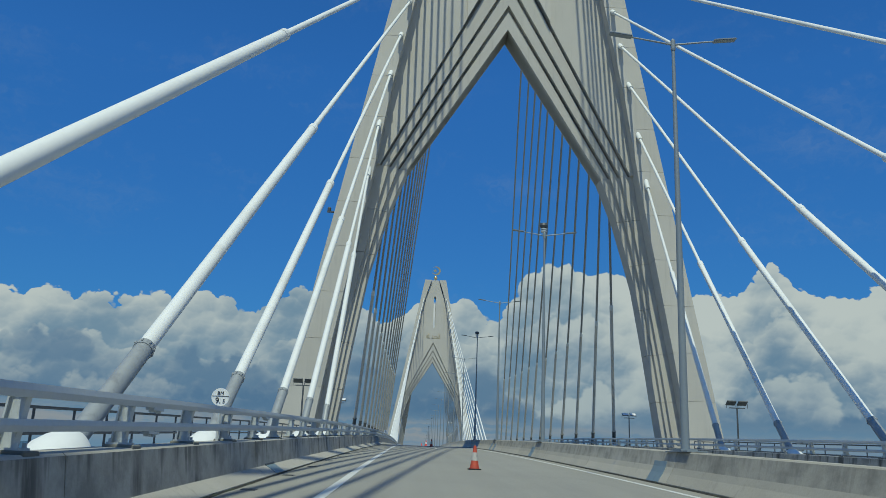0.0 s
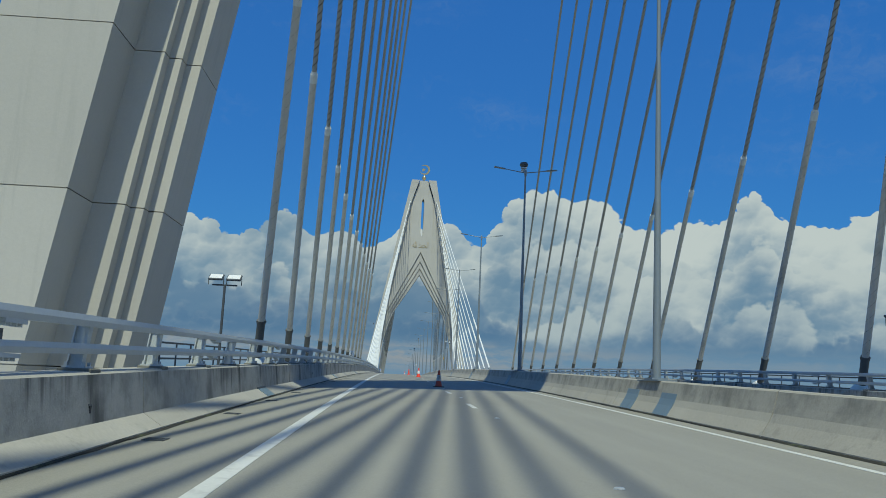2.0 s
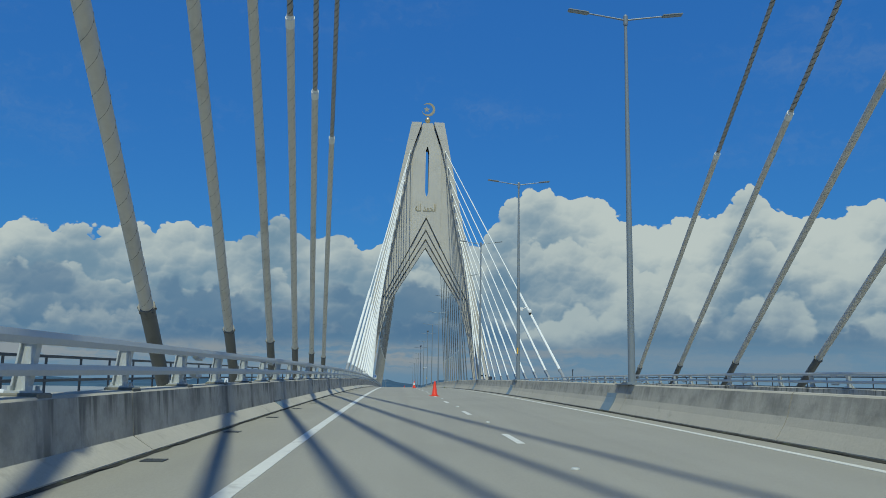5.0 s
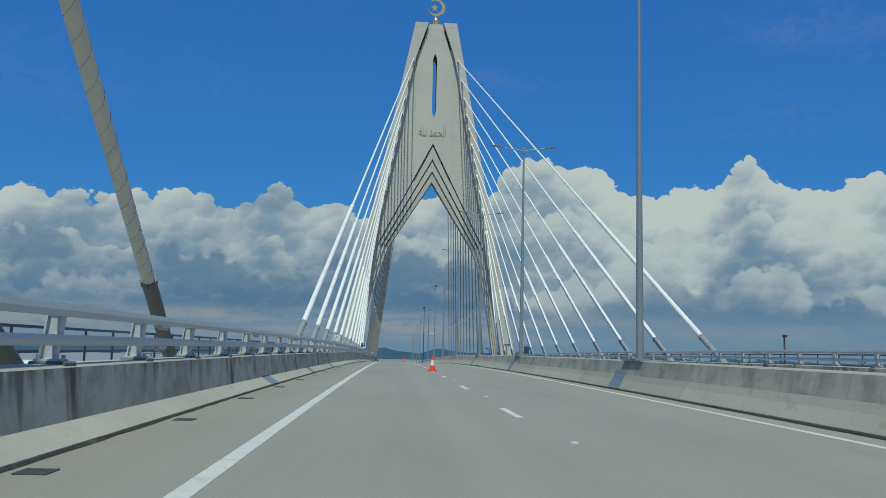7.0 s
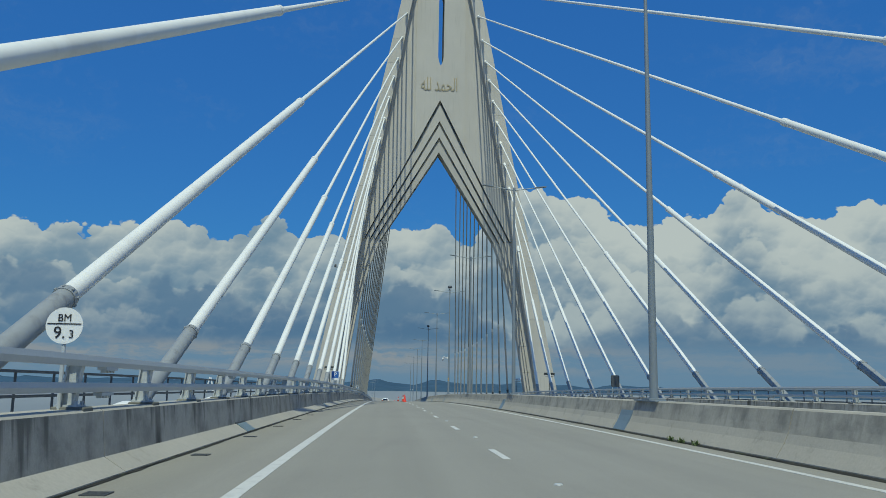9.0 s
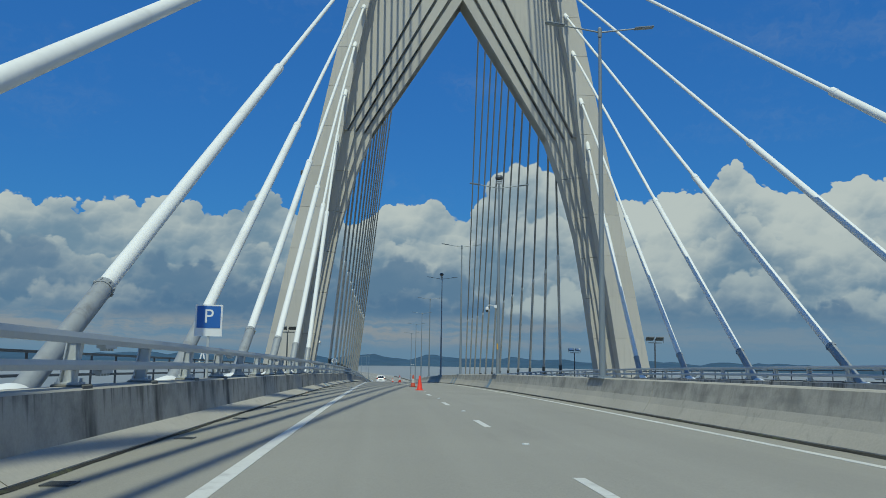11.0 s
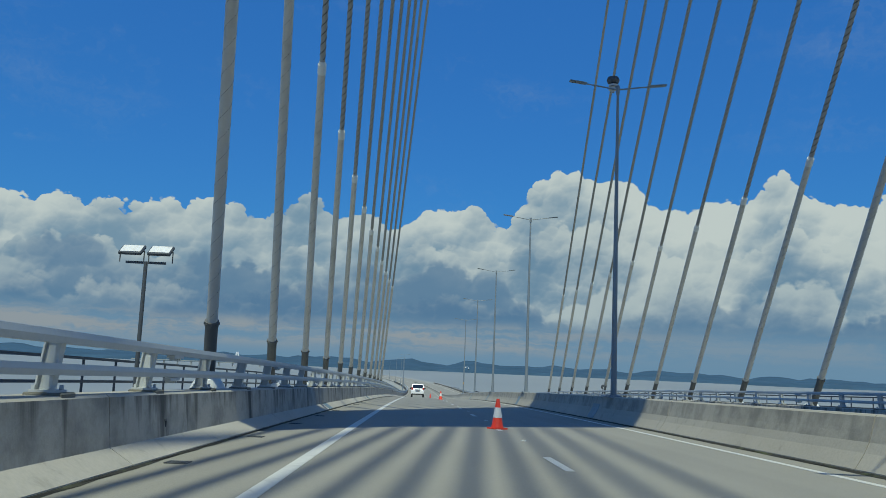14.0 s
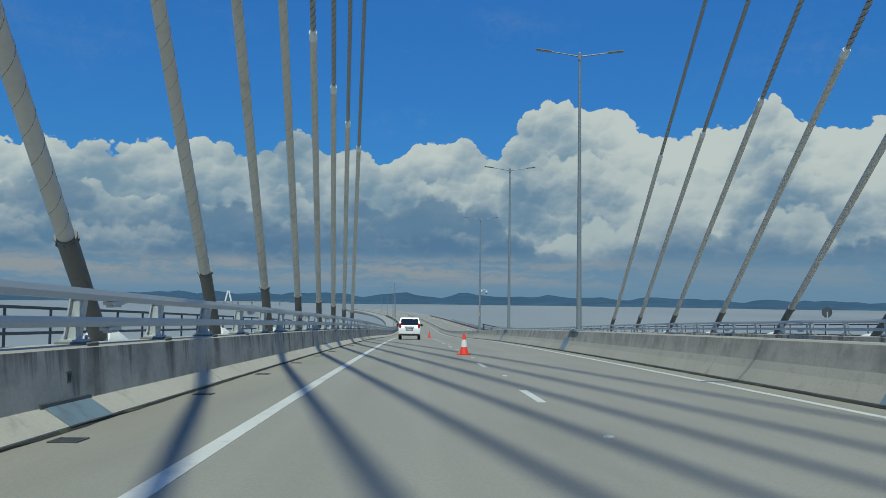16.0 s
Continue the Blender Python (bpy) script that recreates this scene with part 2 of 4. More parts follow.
SLEEVEDARK = material("grimy and shade-dark reflective sleeve", (0.48, 0.46, 0.42), 0.6, grain=0.2, stain=((0.10, 0.09, 0.08), 0.6, 9.0))
SLEEVE = material("white reflective sleeve", (0.78, 0.78, 0.76), 0.4, grain=0.08, stain=((0.4, 0.38, 0.35), 0.5, 9.0))
BLACK = material("black rubber", (0.02, 0.02, 0.021), 0.7, grain=0.2)
WHITEPAINT = material("white car paint", (0.80, 0.80, 0.79), 0.22, grain=0.02, scale=4, bump=0.0)
GLASSDARK = material("tinted window glass", (0.012, 0.014, 0.016), 0.06, grain=0.02, bump=0.0, spec=0.8)
REDLAMP = material("red lamp lens", (0.35, 0.012, 0.012), 0.25, grain=0.05, bump=0.0)
GOLD = material("gilded metal", (0.62, 0.48, 0.26), 0.35, metal=0.8, grain=0.08, bump=0.02)
SIGNWHITE = material("white sign face", (0.78, 0.79, 0.78), 0.4, grain=0.03, bump=0.0)
SIGNBLACK = material("black sign ink", (0.02, 0.02, 0.022), 0.5, grain=0.05, bump=0.0)
SIGNBLUE = material("blue sign face", (0.03, 0.13, 0.42), 0.4, grain=0.05, bump=0.0)
YELLOW = material("yellow label", (0.75, 0.42, 0.05), 0.5, grain=0.08, bump=0.0)
# the distance haze is put into the hills' blue base colour
HILL = material("haze-blue wooded hills", (0.048, 0.095, 0.148), 0.9, grain=0.3, scale=0.02, big=0.3, big_scale=0.004, bump=0.0, spec=0.1)


def sea_material():
    m = bpy.data.materials.new("silty sea water")
    m.use_nodes = True
    k = Nodes(m.node_tree)
    pos = k.add("ShaderNodeNewGeometry").outputs["Position"]
    col = k.ramp(k.noise(k.vec("MULTIPLY", pos, (0.002, 0.0008, 1)), 1.0, 4), [(0.3, (0.24, 0.255, 0.24)), (0.7, (0.30, 0.315, 0.295))])
    b = k.add("ShaderNodeBsdfPrincipled")
    k.put(b.inputs["Base Color"], col)
    b.inputs["Roughness"].default_value = 0.45
    b.inputs["Specular IOR Level"].default_value = 0.4
    bp = k.add("ShaderNodeBump")
    bp.inputs["Strength"].default_value, bp.inputs["Distance"].default_value = 0.5, 0.4
    k.put(bp.inputs["Height"], k.noise(k.vec("MULTIPLY", pos, (0.25, 0.12, 1)), 1.0, 5))
    k.put(b.inputs["Normal"], bp.outputs[0])
    k.put(k.add("ShaderNodeOutputMaterial").inputs[0], b.outputs[0])
    return m


SEA = sea_material()


def barrier_material(name, drips):
    """Cast concrete, its upright faces mottled with grime; drips: dark runs under the railing posts."""
    m = bpy.data.materials.new(name)
    m.use_nodes = True
    k = Nodes(m.node_tree)
    g = k.add("ShaderNodeNewGeometry")
    pos = g.outputs["Position"]
    n = k.add("ShaderNodeSeparateXYZ")
    k.put(n.inputs[0], g.outputs["True Normal"])
    upright = k.span(n.outputs[2], 0.45, 0.25)
    fine = k.noise(pos, 18.0, 6, 0.65)
    wide = k.noise(pos, 0.4, 4, 0.55)
    f = k.math("MULTIPLY_ADD", k.math("SUBTRACT", fine, 0.5), 0.36, 1.0)
    f = k.math("MULTIPLY", f, k.math("MULTIPLY_ADD", k.math("SUBTRACT", wide, 0.5), 0.40, 1.0))
    f = k.math("MULTIPLY", f, k.math("MULTIPLY_ADD", k.add("ShaderNodeObjectInfo").outputs["Random"], 0.14, 0.93))
    col = k.vec("SCALE", (0.415, 0.395, 0.345) if drips else (0.405, 0.378, 0.315), f)
    spots = k.span(k.noise(pos, 2.6, 5, 0.62, dist=0.5), 0.56, 0.72, 0, 0.35)
    col = k.mix(spots, col, (0.19, 0.182, 0.155))
    blot = k.span(k.noise(k.vec("MULTIPLY", pos, (0.0, 0.8, 1.1)), 1.5, 5, 0.6), 0.40, 0.70, 0, 0.62)
    col = k.mix(k.math("MULTIPLY", blot, upright), col, (0.15, 0.15, 0.13))
    p = k.add("ShaderNodeSeparateXYZ")
    k.put(p.inputs[0], pos)
    if drips:
        u = k.math("ABSOLUTE", k.math("SUBTRACT", k.math("FRACT", k.math("MULTIPLY_ADD", p.outputs[1], 1 / 2.88, 100.5 - 106.45 / 2.88)), 0.5))
        wob = k.noise(k.vec("MULTIPLY", pos, (0.0, 5.0, 0.8)), 1.0, 4, 0.6)
        run = k.span(k.math("MULTIPLY_ADD", k.math("SUBTRACT", wob, 0.5), 0.22, u), 0.10, 0.005)
        some = k.span(k.noise(k.vec("MULTIPLY", pos, (0.0, 0.30, 0.5)), 1.0, 3, 0.5), 0.40, 0.62, 0.15, 0.9)
        col = k.mix(k.math("MULTIPLY", k.math("MULTIPLY", run, some), upright), col, (0.04, 0.04, 0.036))
    # rain streaks of uneven length from the coping
    arch = k.math("MULTIPLY", k.math("POWER", k.math("SUBTRACT", p.outputs[1], CREST), 2.0), 0.5 / RADIUS)
    below = k.math("SUBTRACT", 0.78, k.math("ADD", p.outputs[2], arch))
    streak = k.noise(k.vec("MULTIPLY", pos, (0.0, 3.4, 0.14)), 1.0, 5, 0.62)
    group = k.noise(k.vec("MULTIPLY", pos, (0.0, 0.33, 0.0)), 1.0, 2, 0.5)
    streak = k.math("ADD", streak, k.math("MULTIPLY", k.math("SUBTRACT", group, 0.5), 0.55))
    streak = k.span(k.math("MULTIPLY_ADD", below, -0.34, streak), 0.44, 0.60, 0, 0.72 if drips else 0.22)
    col = k.mix(k.math("MULTIPLY", streak, upright), col, (0.075, 0.075, 0.064))
    bsdf = k.add("ShaderNodeBsdfPrincipled")
    k.put(bsdf.inputs["Base Color"], col)
    bsdf.inputs["Roughness"].default_value = 0.88
    bp = k.add("ShaderNodeBump")
    bp.inputs["Strength"].default_value, bp.inputs["Distance"].default_value = 0.25, 0.02
    k.put(bp.inputs["Height"], fine)
    k.put(bsdf.inputs["Normal"], bp.outputs[0])
    k.put(k.add("ShaderNodeOutputMaterial").inputs[0], bsdf.outputs[0])
    return m


PARAPET = barrier_material("stained parapet concrete", True)
BARRIER = barrier_material("median barrier concrete", False)


# ---- mesh helpers ----
def part(name, bm, mat, parent=None, label="", smooth=False):
    me = bpy.data.meshes.new(name)
    bmesh.ops.recalc_face_normals(bm, faces=bm.faces)
    bm.to_mesh(me)
    bm.free()
    if smooth:
        me.shade_smooth()
        me.set_sharp_from_angle(angle=radians(38))
    me.materials.append(mat)
    ob = new(name, me)
    if parent is not None:
        ob.parent = parent
    if label:
        ob["label"] = label
    return ob


def box(bm, x0, x1, y0, y1, z0, z1, m=None):
    v = [bm.verts.new((x, y, z)) for x in (x0, x1) for y in (y0, y1) for z in (z0, z1)]
    for q in ((0, 1, 3, 2), (4, 6, 7, 5), (0, 4, 5, 1), (2, 3, 7, 6), (0, 2, 6, 4), (1, 5, 7, 3)):
        bm.faces.new([v[i] for i in q])
    if m is not None:
        bmesh.ops.transform(bm, matrix=m, verts=v)
    return v


def tube(bm, a, b, r0, r1=None, n=12, caps=True, step=0.0):
    """A straight, tapered round bar from a to b, in lengths of about step."""
    a, b = Vector(a), Vector(b)
    r1 = r0 if r1 is None else r1
    q = (b - a).to_track_quat("Z", "Y").to_matrix()
    lengths = max(1, round((b - a).length / step)) if step else 1
    rings = []
    for j in range(lengths + 1):
        c, r = a.lerp(b, j / lengths), r0 + (r1 - r0) * j / lengths
        rings.append([bm.verts.new(c + q @ Vector((r * math.cos(i * math.tau / n), r * math.sin(i * math.tau / n), 0))) for i in range(n)])
    for low, high in zip(rings, rings[1:]):
        for i in range(n):
            bm.faces.new((low[i], low[(i + 1) % n], high[(i + 1) % n], high[i]))
    if caps:
        bm.faces.new(rings[0][::-1])
        bm.faces.new(rings[-1])


def lathe(bm, profile, n=16, m=None):
    """Turned shape round z from (radius, height) pairs."""
    rings = []
    for r, z in profile:
        rings.append([bm.verts.new((r * math.cos(i * math.tau / n), r * math.sin(i * math.tau / n), z)) for i in range(n)])
    for a, b in zip(rings, rings[1:]):
        for i in range(n):
            bm.faces.new((a[i], a[(i + 1) % n], b[(i + 1) % n], b[i]))
    bm.faces.new(rings[0][::-1])
    bm.faces.new(rings[-1])
    if m is not None:
        bmesh.ops.transform(bm, matrix=m, verts=[v for r in rings for v in r])


def slab(bm, outline, y0, y1, lean=0.0, z0=0.0):
    """An upright slab from a front outline of (x, z), between two depths; lean: how the front comes forward over z0."""
    a = [bm.verts.new((x, y0 - lean * (z - z0), z)) for x, z in outline]
    b = [bm.verts.new((x, y1, z)) for x, z in outline]
    bm.faces.new(a)
    bm.faces.new(b[::-1])
    n = len(a)
    for i in range(n):
        bm.faces.new((a[i], b[i], b[(i + 1) % n], a[(i + 1) % n]))


def empty(name, label, category, group="", at=(0, 0, 0), kind=""):
    ob = new(name)
    ob.location = at
    return tagged(ob, label, category, group, kind)


# ---- the line of the bridge ----


def road_z(y):
    """Height of the road: one long crest, eased out to a level viaduct on both sides."""
    if y > 390:
        d = min(y - 390, 232.0)
        return -5.894 - 0.04556 * d + d * d / 10200
    if y < -150:
        return -6.966 + 0.04953 * (y + 150)
    return -(y - CREST) ** 2 / (2 * RADIUS)


def bend(y):
    """The viaduct swings to the left far ahead."""
    return -((y - 520) ** 2) / 3600 if y > 520 else 0.0


def stations(y0, y1, step):
    n = max(1, round((y1 - y0) / step))
    return [y0 + (y1 - y0) * i / n for i in range(n + 1)]


def sweep(bm, profile, ys, closed=True, caps=True):
    """Carries a cross-section of (x, height over the road) along the bridge."""
    rows = [[bm.verts.new((x + bend(y), y, road_z(y) + h)) for x, h in profile] for y in ys]
    n = len(profile)
    for a, b in zip(rows, rows[1:]):
        for i in range(n if closed else n - 1):
            bm.faces.new((a[i], a[(i + 1) % n], b[(i + 1) % n], b[i]))
    if closed and caps:
        bm.faces.new(rows[0][::-1])
        bm.faces.new(rows[-1])


def long_part(name, profile, y0, y1, mat, parent=None, step=6.0, label=""):
    bm = bmesh.new()
    sweep(bm, profile, stations(y0, y1, step))
    return part(name, bm, mat, parent, label)


MID = 0.18  # middle of the median
Y0, Y1 = -140.0, 900.0
SEA_Z = -30.0

# ---- setting ----
bm = bmesh.new()
bmesh.ops.create_grid(bm, x_segments=4, y_segments=4, size=4700)
bmesh.ops.translate(bm, verts=bm.verts, vec=(0, 300, SEA_Z))
tagged(part("water", bm, SEA), "silty grey-brown sea under the bridge", "sea", kind="structure")


def hills():
    """Low wooded ridges along the far shore."""
    rng = random.Random(4)
    for n, (dist, low, high, seed) in enumerate(((3000, 7, 30, 1.0), (3700, 12, 55, 7.0))):
        bm = bmesh.new()
        rows = []
        for i in range(261):
            a = radians(-75 + 150 * i / 260)
            crest = noise.fractal(Vector((a * 24 + seed, seed, 0)), 0.8, 2.0, 7) * 0.5 + 0.5
            fade = 0.45 + 0.55 * max(0.0, math.cos((a + 0.12) * 1.9)) ** 2
            h = low + (high - low) * max(0.05, crest) * fade + rng.uniform(-1, 1) * 1.2
            d = dist + 180 * noise.noise(Vector((a * 9, seed, 3)))
            sx, sy = math.sin(a), math.cos(a)
            rows.append([bm.verts.new((sx * (d + o), 180 + sy * (d + o), SEA_Z + z)) for o, z in ((0, -1), (12, 6 + 2 * rng.random()), (160, h * 0.7), (330, h), (600, -1))])
        for a, b in zip(rows, rows[1:]):
            for j in range(4):
                bm.faces.new((a[j], b[j], b[j + 1], a[j + 1]))
        tagged(part("hills", bm, HILL, smooth=True), "low dark haze-blue wooded hills along the far shore", "hills", kind="structure")


hills()

deck = long_part("bridge_deck", [(-14.4, -0.25), (-14.4, -1.2), (-9, -2.6), (9.4, -2.6), (14.8, -1.2), (14.8, -0.25)], Y0, Y1, DECK)
tagged(deck, "pale concrete bridge deck girder", "bridge deck", kind="structure")
road = long_part("road", [(-9.6, 0), (-9.6, -0.2), (9.96, -0.2), (9.96, 0)], Y0, Y1, ASPHALT)
tagged(road, "worn light grey asphalt carriageway", "road", kind="structure")
for x, w in ((-8.0, 0.17), (-0.893, 0.14), (1.25, 0.14), (8.36, 0.17)):
    long_part("edge_line", [(x - w / 2, 0.004), (x - w / 2, -0.05), (x + w / 2, -0.05), (x + w / 2, 0.004)], Y0, Y1, LINE, road)
for i in range(-14, 75):
    y = 128.62 + 9.063 * i + 1.0
    for x in (-4.65, 5.0):
        bm = bmesh.new()
        sweep(bm, [(x - 0.06, 0.004), (x - 0.06, -0.05), (x + 0.06, -0.05), (x + 0.06, 0.004)], [y - 1, y + 1])
        part("lane_dash", bm, LINE, road)
FOOTLINE = material("dark foot line with moss", (0.032, 0.031, 0.024), 0.95, grain=0.5, scale=9, big=0.3, stain=((0.10, 0.12, 0.05), 0.6, 2.0))
rng = random.Random(8)
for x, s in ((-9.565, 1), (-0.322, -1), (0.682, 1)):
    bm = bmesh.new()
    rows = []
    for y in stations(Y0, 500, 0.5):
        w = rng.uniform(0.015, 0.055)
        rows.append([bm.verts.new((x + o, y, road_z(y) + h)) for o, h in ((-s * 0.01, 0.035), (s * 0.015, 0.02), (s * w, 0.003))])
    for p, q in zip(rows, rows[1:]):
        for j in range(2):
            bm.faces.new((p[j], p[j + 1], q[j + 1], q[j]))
    part("gutter_line", bm, FOOTLINE, road, "thin dark line along the barrier foot")


# ---- parapets and median ----
def barrier_run(name, label, profile, y0, y1, length, phase, mat):
    run = empty(name, label, "barrier", kind="structure")
    y = y0 + phase
    while y < y1:
        bm = bmesh.new()
        sweep(bm, profile, stations(y + 0.012, min(y + length, y1) - 0.012, 4))
        part("barrier_segment", bm, mat, run)
        y += length
    return run


LEFT = [(-9.56, -0.1), (-9.56, 0.04), (-9.815, 0.205), (-9.87, 0.73), (-9.905, 0.76), (-10.30, 0.76), (-10.33, 0.73), (-10.33, -0.2)]
MEDIAN = [(-0.315, -0.1), (-0.315, 0.05), (-0.17, 0.28), (-0.10, 0.43), (-0.062, 0.56), (0.0, 0.80), (0.03, 0.83)]
MEDIAN += [(2 * MID - x, h) for x, h in MEDIAN[::-1]]
RIGHT = [(2 * MID - x, h) for x, h in LEFT]
barrier_run("barrier_left", "weathered grey concrete parapet with dark run-off stains", LEFT, Y0, 700, 10.0, 3.0, PARAPET)
barrier_run("barrier_median", "pale concrete double-faced median barrier", MEDIAN, Y0, 700, 10.0, 6.0, BARRIER)
barrier_run("barrier_right", "weathered grey concrete parapet", RIGHT, Y0, 700, 10.0, 3.0, PARAPET)


def railing(name, label, x, side, y0, y1):
    """Two-rail steel railing on a parapet; side: +1 where the road lies to its right."""
    run = empty(name, label, "railing", kind="structure")
    for h, hh, off in ((1.31, 0.062, 0.10), (1.005, 0.056, 0.07)):
        xs = x + side * off
        prof = [(xs - 0.05, h - hh), (xs - 0.065, h), (xs - 0.05, h + hh), (xs + 0.05, h + hh), (xs + 0.065, h), (xs + 0.05, h - hh)]
        long_part("rail", prof, y0, y1, GALV, run)
    bm = bmesh.new()
    # H-shaped post leaning back from the road, on a base plate with bolts
    for dx in (-0.075, 0.075):
        box(bm, dx - 0.009, dx + 0.009, -0.055, 0.055, 0.0, 0.54)
    box(bm, -0.066, 0.066, -0.006, 0.006, 0.0, 0.54)
    box(bm, -0.075, 0.075, -0.05, 0.05, 0.52, 0.535)
    for p in bm.verts:
        p.co.x += side * (p.co.z - 0.2) * 0.13 - 0.2 * side * 0.02
    box(bm, -0.13, 0.13, -0.12, 0.12, 0.0, 0.022)
    for bx in (-0.095, 0.095):
        for by in (-0.085, 0.085):
            box(bm, bx - 0.016, bx + 0.016, by - 0.016, by + 0.016, 0.022, 0.065)
    post = part("post", bm, GALV, run)
    bm = bmesh.new()
    box(bm, min(-side * 0.16, side * 0.205), max(-side * 0.16, side * 0.205), -0.17, 0.17, -0.05, 0.03)
    bmesh.ops.bevel(bm, geom=bm.edges[:], offset=0.015, segments=1, affect="EDGES")
    pad = part("pad", bm, PADS, run, "stained mortar pad")
    bm = bmesh.new()
    for h, off in ((1.31, 0.10), (1.005, 0.07)):
        box(bm, side * off - 0.055, side * off + 0.055, -0.22, 0.22, h - 0.76 - 0.10, h - 0.76 - 0.06)
        for e in (-0.16, -0.06, 0.06, 0.16):
            box(bm, side * off - 0.03, side * off + 0.03, e - 0.014, e + 0.014, h - 0.76 - 0.13, h - 0.76 - 0.10)
    splice = part("splice", bm, GALV, run, "bolted rail splice")
    first, count = True, 0
    y = 106.45 - 2.88 * 84
    while y < y1:
        if y > y0:
            ob = post if first else post.copy()
            if not first:
                scene.collection.objects.link(ob)
            ob.location = (x + bend(y), y, road_z(y) + 0.79)
            ob = pad if first else pad.copy()
            if not first:
                scene.collection.objects.link(ob)
            ob.location = (x + bend(y), y, road_z(y) + 0.76)
            if count % 3 == 0:
                ob = splice if first else splice.copy()
                if not first:
                    scene.collection.objects.link(ob)
                ob.location = (x + bend(y), y + 0.9, road_z(y + 0.9) + 0.76)
            count += 1
            first = False
        y += 2.88
    return run


railing("railing_left", "galvanised two-rail steel railing on the parapet", -10.09, 1, -125, 620)
railing("railing_right", "galvanised two-rail steel railing on the far parapet", 2 * MID + 10.09, -1, -125, 620)


def walkway_rail(name, x, spans):
    run = empty(name, "thin dark grey steel railing along the outer walkway", "railing", kind="structure")
    bm0 = bmesh.new()
    tube(bm0, (0, 0, -0.25), (0, 0, 1.24), 0.03, n=6)
    post = part("post", bm0, DARKSTEEL, run)
    first = True
    for y0, y1 in spans:
        for h in (1.25, 0.75):
            long_part("rail", [(x - 0.03, h - 0.03), (x - 0.03, h + 0.03), (x + 0.03, h + 0.03), (x + 0.03, h - 0.03)], y0, y1, DARKSTEEL, run)
        for y in stations(y0, y1, 2.0):
            ob = post if first else post.copy()
            if not first:
                scene.collection.objects.link(ob)
            first = False
            ob.location = (x + bend(y), y, road_z(y))


GAPS = [(-125, -2.2), (6.6, SPAN - 2.2), (SPAN + 6.6, 500)]
walkway_rail("walkway_rail_left", -13.9, GAPS)
walkway_rail("walkway_rail_right", 14.2, GAPS)

# ---- pylons ----
OUTER = [(22.2, -30), (16.75, 0), (4.1, 65.8)]
INNER = [(19.4, -30), (14.05, 0), (13.1, 6.3), (11.9, 13.3), (10.8, 19.5), (9.6, 27.5), (8.06, 35.4), (6.9, 41.7), (5.8, 47.5), (4.65, 54.7), (3.75, 58.9), (1.5, 65.8)]
PANEL = [(3.55, 33), (3.6, 43), (3.6, 50), (3.5, 58.6), (1.25, 65.8)]
ARCH = [(17.8, -30), (12.65, 0), (11.8, 6), (10.85, 12), (9.4, 17.5), (8.1, 21.0), (0, 33.9)]


def at_z(line, z):
    for (xa, za), (xb, zb) in zip(line, line[1:]):
        if za <= z <= zb:
            return xa + (xb - xa) * (z - za) / (zb - za)
    return line[-1][0] if z > line[-1][1] else line[0][0]


def step_line(share, tip):
    """Edge of one step of the portal: beside the arch on the legs, a chevron above."""
    pts = []
    for z in (21.0,):
        a, f = at_z(ARCH, z), at_z(INNER, z)
        pts.append((f - (f - a) * share, z))
    pts.append((0, tip))
    return pts


def half(side, edge, outer, z_top, slot):
    """Front outline of one half of a portal layer: from the inner edge to the outer line, up to z_top."""
    zs = [21.0, 27.5, 35.4, 41.7, 47.5, 54.7, 58.9]
    up = [(at_z(outer, z) + 0.25, z) for z in zs if z < z_top] + [(at_z(outer, z_top) + 0.25, z_top)]
    middle = [(0, z_top)]
    if slot:
        middle += [(0, 59.6), (0.2, 59.3), (0.40, 58.4), (0.40, 48.0), (0.2, 47.1), (0, 46.7)]
    pts = edge[:-1][::-1]
    out = up + middle + [edge[-1]] + pts
    return [(side * x, z) for x, z in out]


# plan of the reveal at rising heights: share of its width and depth
REVEAL = [
    (-30.0, [(0, -0.88), (0, 0.52), (0.545, 0.52), (0.545, 0.87), (0.77, 0.87), (0.77, 1.22), (1, 1.22), (1, 3.2)]),
    (0.0, [(0, -0.88), (0, 0.52), (0.545, 0.52), (0.545, 0.87), (0.77, 0.87), (0.77, 1.22), (1, 1.22), (1, 3.2)]),
    (5.0, [(0, -0.88), (0, 0.6), (0.52, 0.6), (0.52, 0.97), (0.74, 0.97), (0.74, 1.35), (1, 1.35), (1, 3.2)]),
    (9.0, [(0, -0.88), (0, 0.7), (0.50, 0.7), (0.50, 1.1), (0.72, 1.1), (0.72, 1.5), (1, 1.5), (1, 3.2)]),
    (12.5, [(0, -0.88), (0, 0.8), (0.48, 0.8), (0.48, 1.25), (0.70, 1.25), (0.70, 1.7), (1, 1.7), (1, 3.3)]),
    (16.0, [(0, -0.88), (0, 0.8), (0.44, 0.8), (0.44, 1.2), (0.69, 1.2), (0.69, 1.65), (1, 1.65), (1, 3.4)]),
    (21.1, [(0, -0.88), (0, 0.7), (0.40, 0.7), (0.40, 1.1), (0.70, 1.1), (0.70, 1.5), (1, 1.5), (1, 3.5)]),
]


def reveal(z):
    for (za, a), (zb, b) in zip(REVEAL, REVEAL[1:]):
        if za <= z <= zb:
            t = (z - za) / (zb - za)
            return [(p + (r - p) * t, q + (u - q) * t) for (p, q), (r, u) in zip(a, b)]


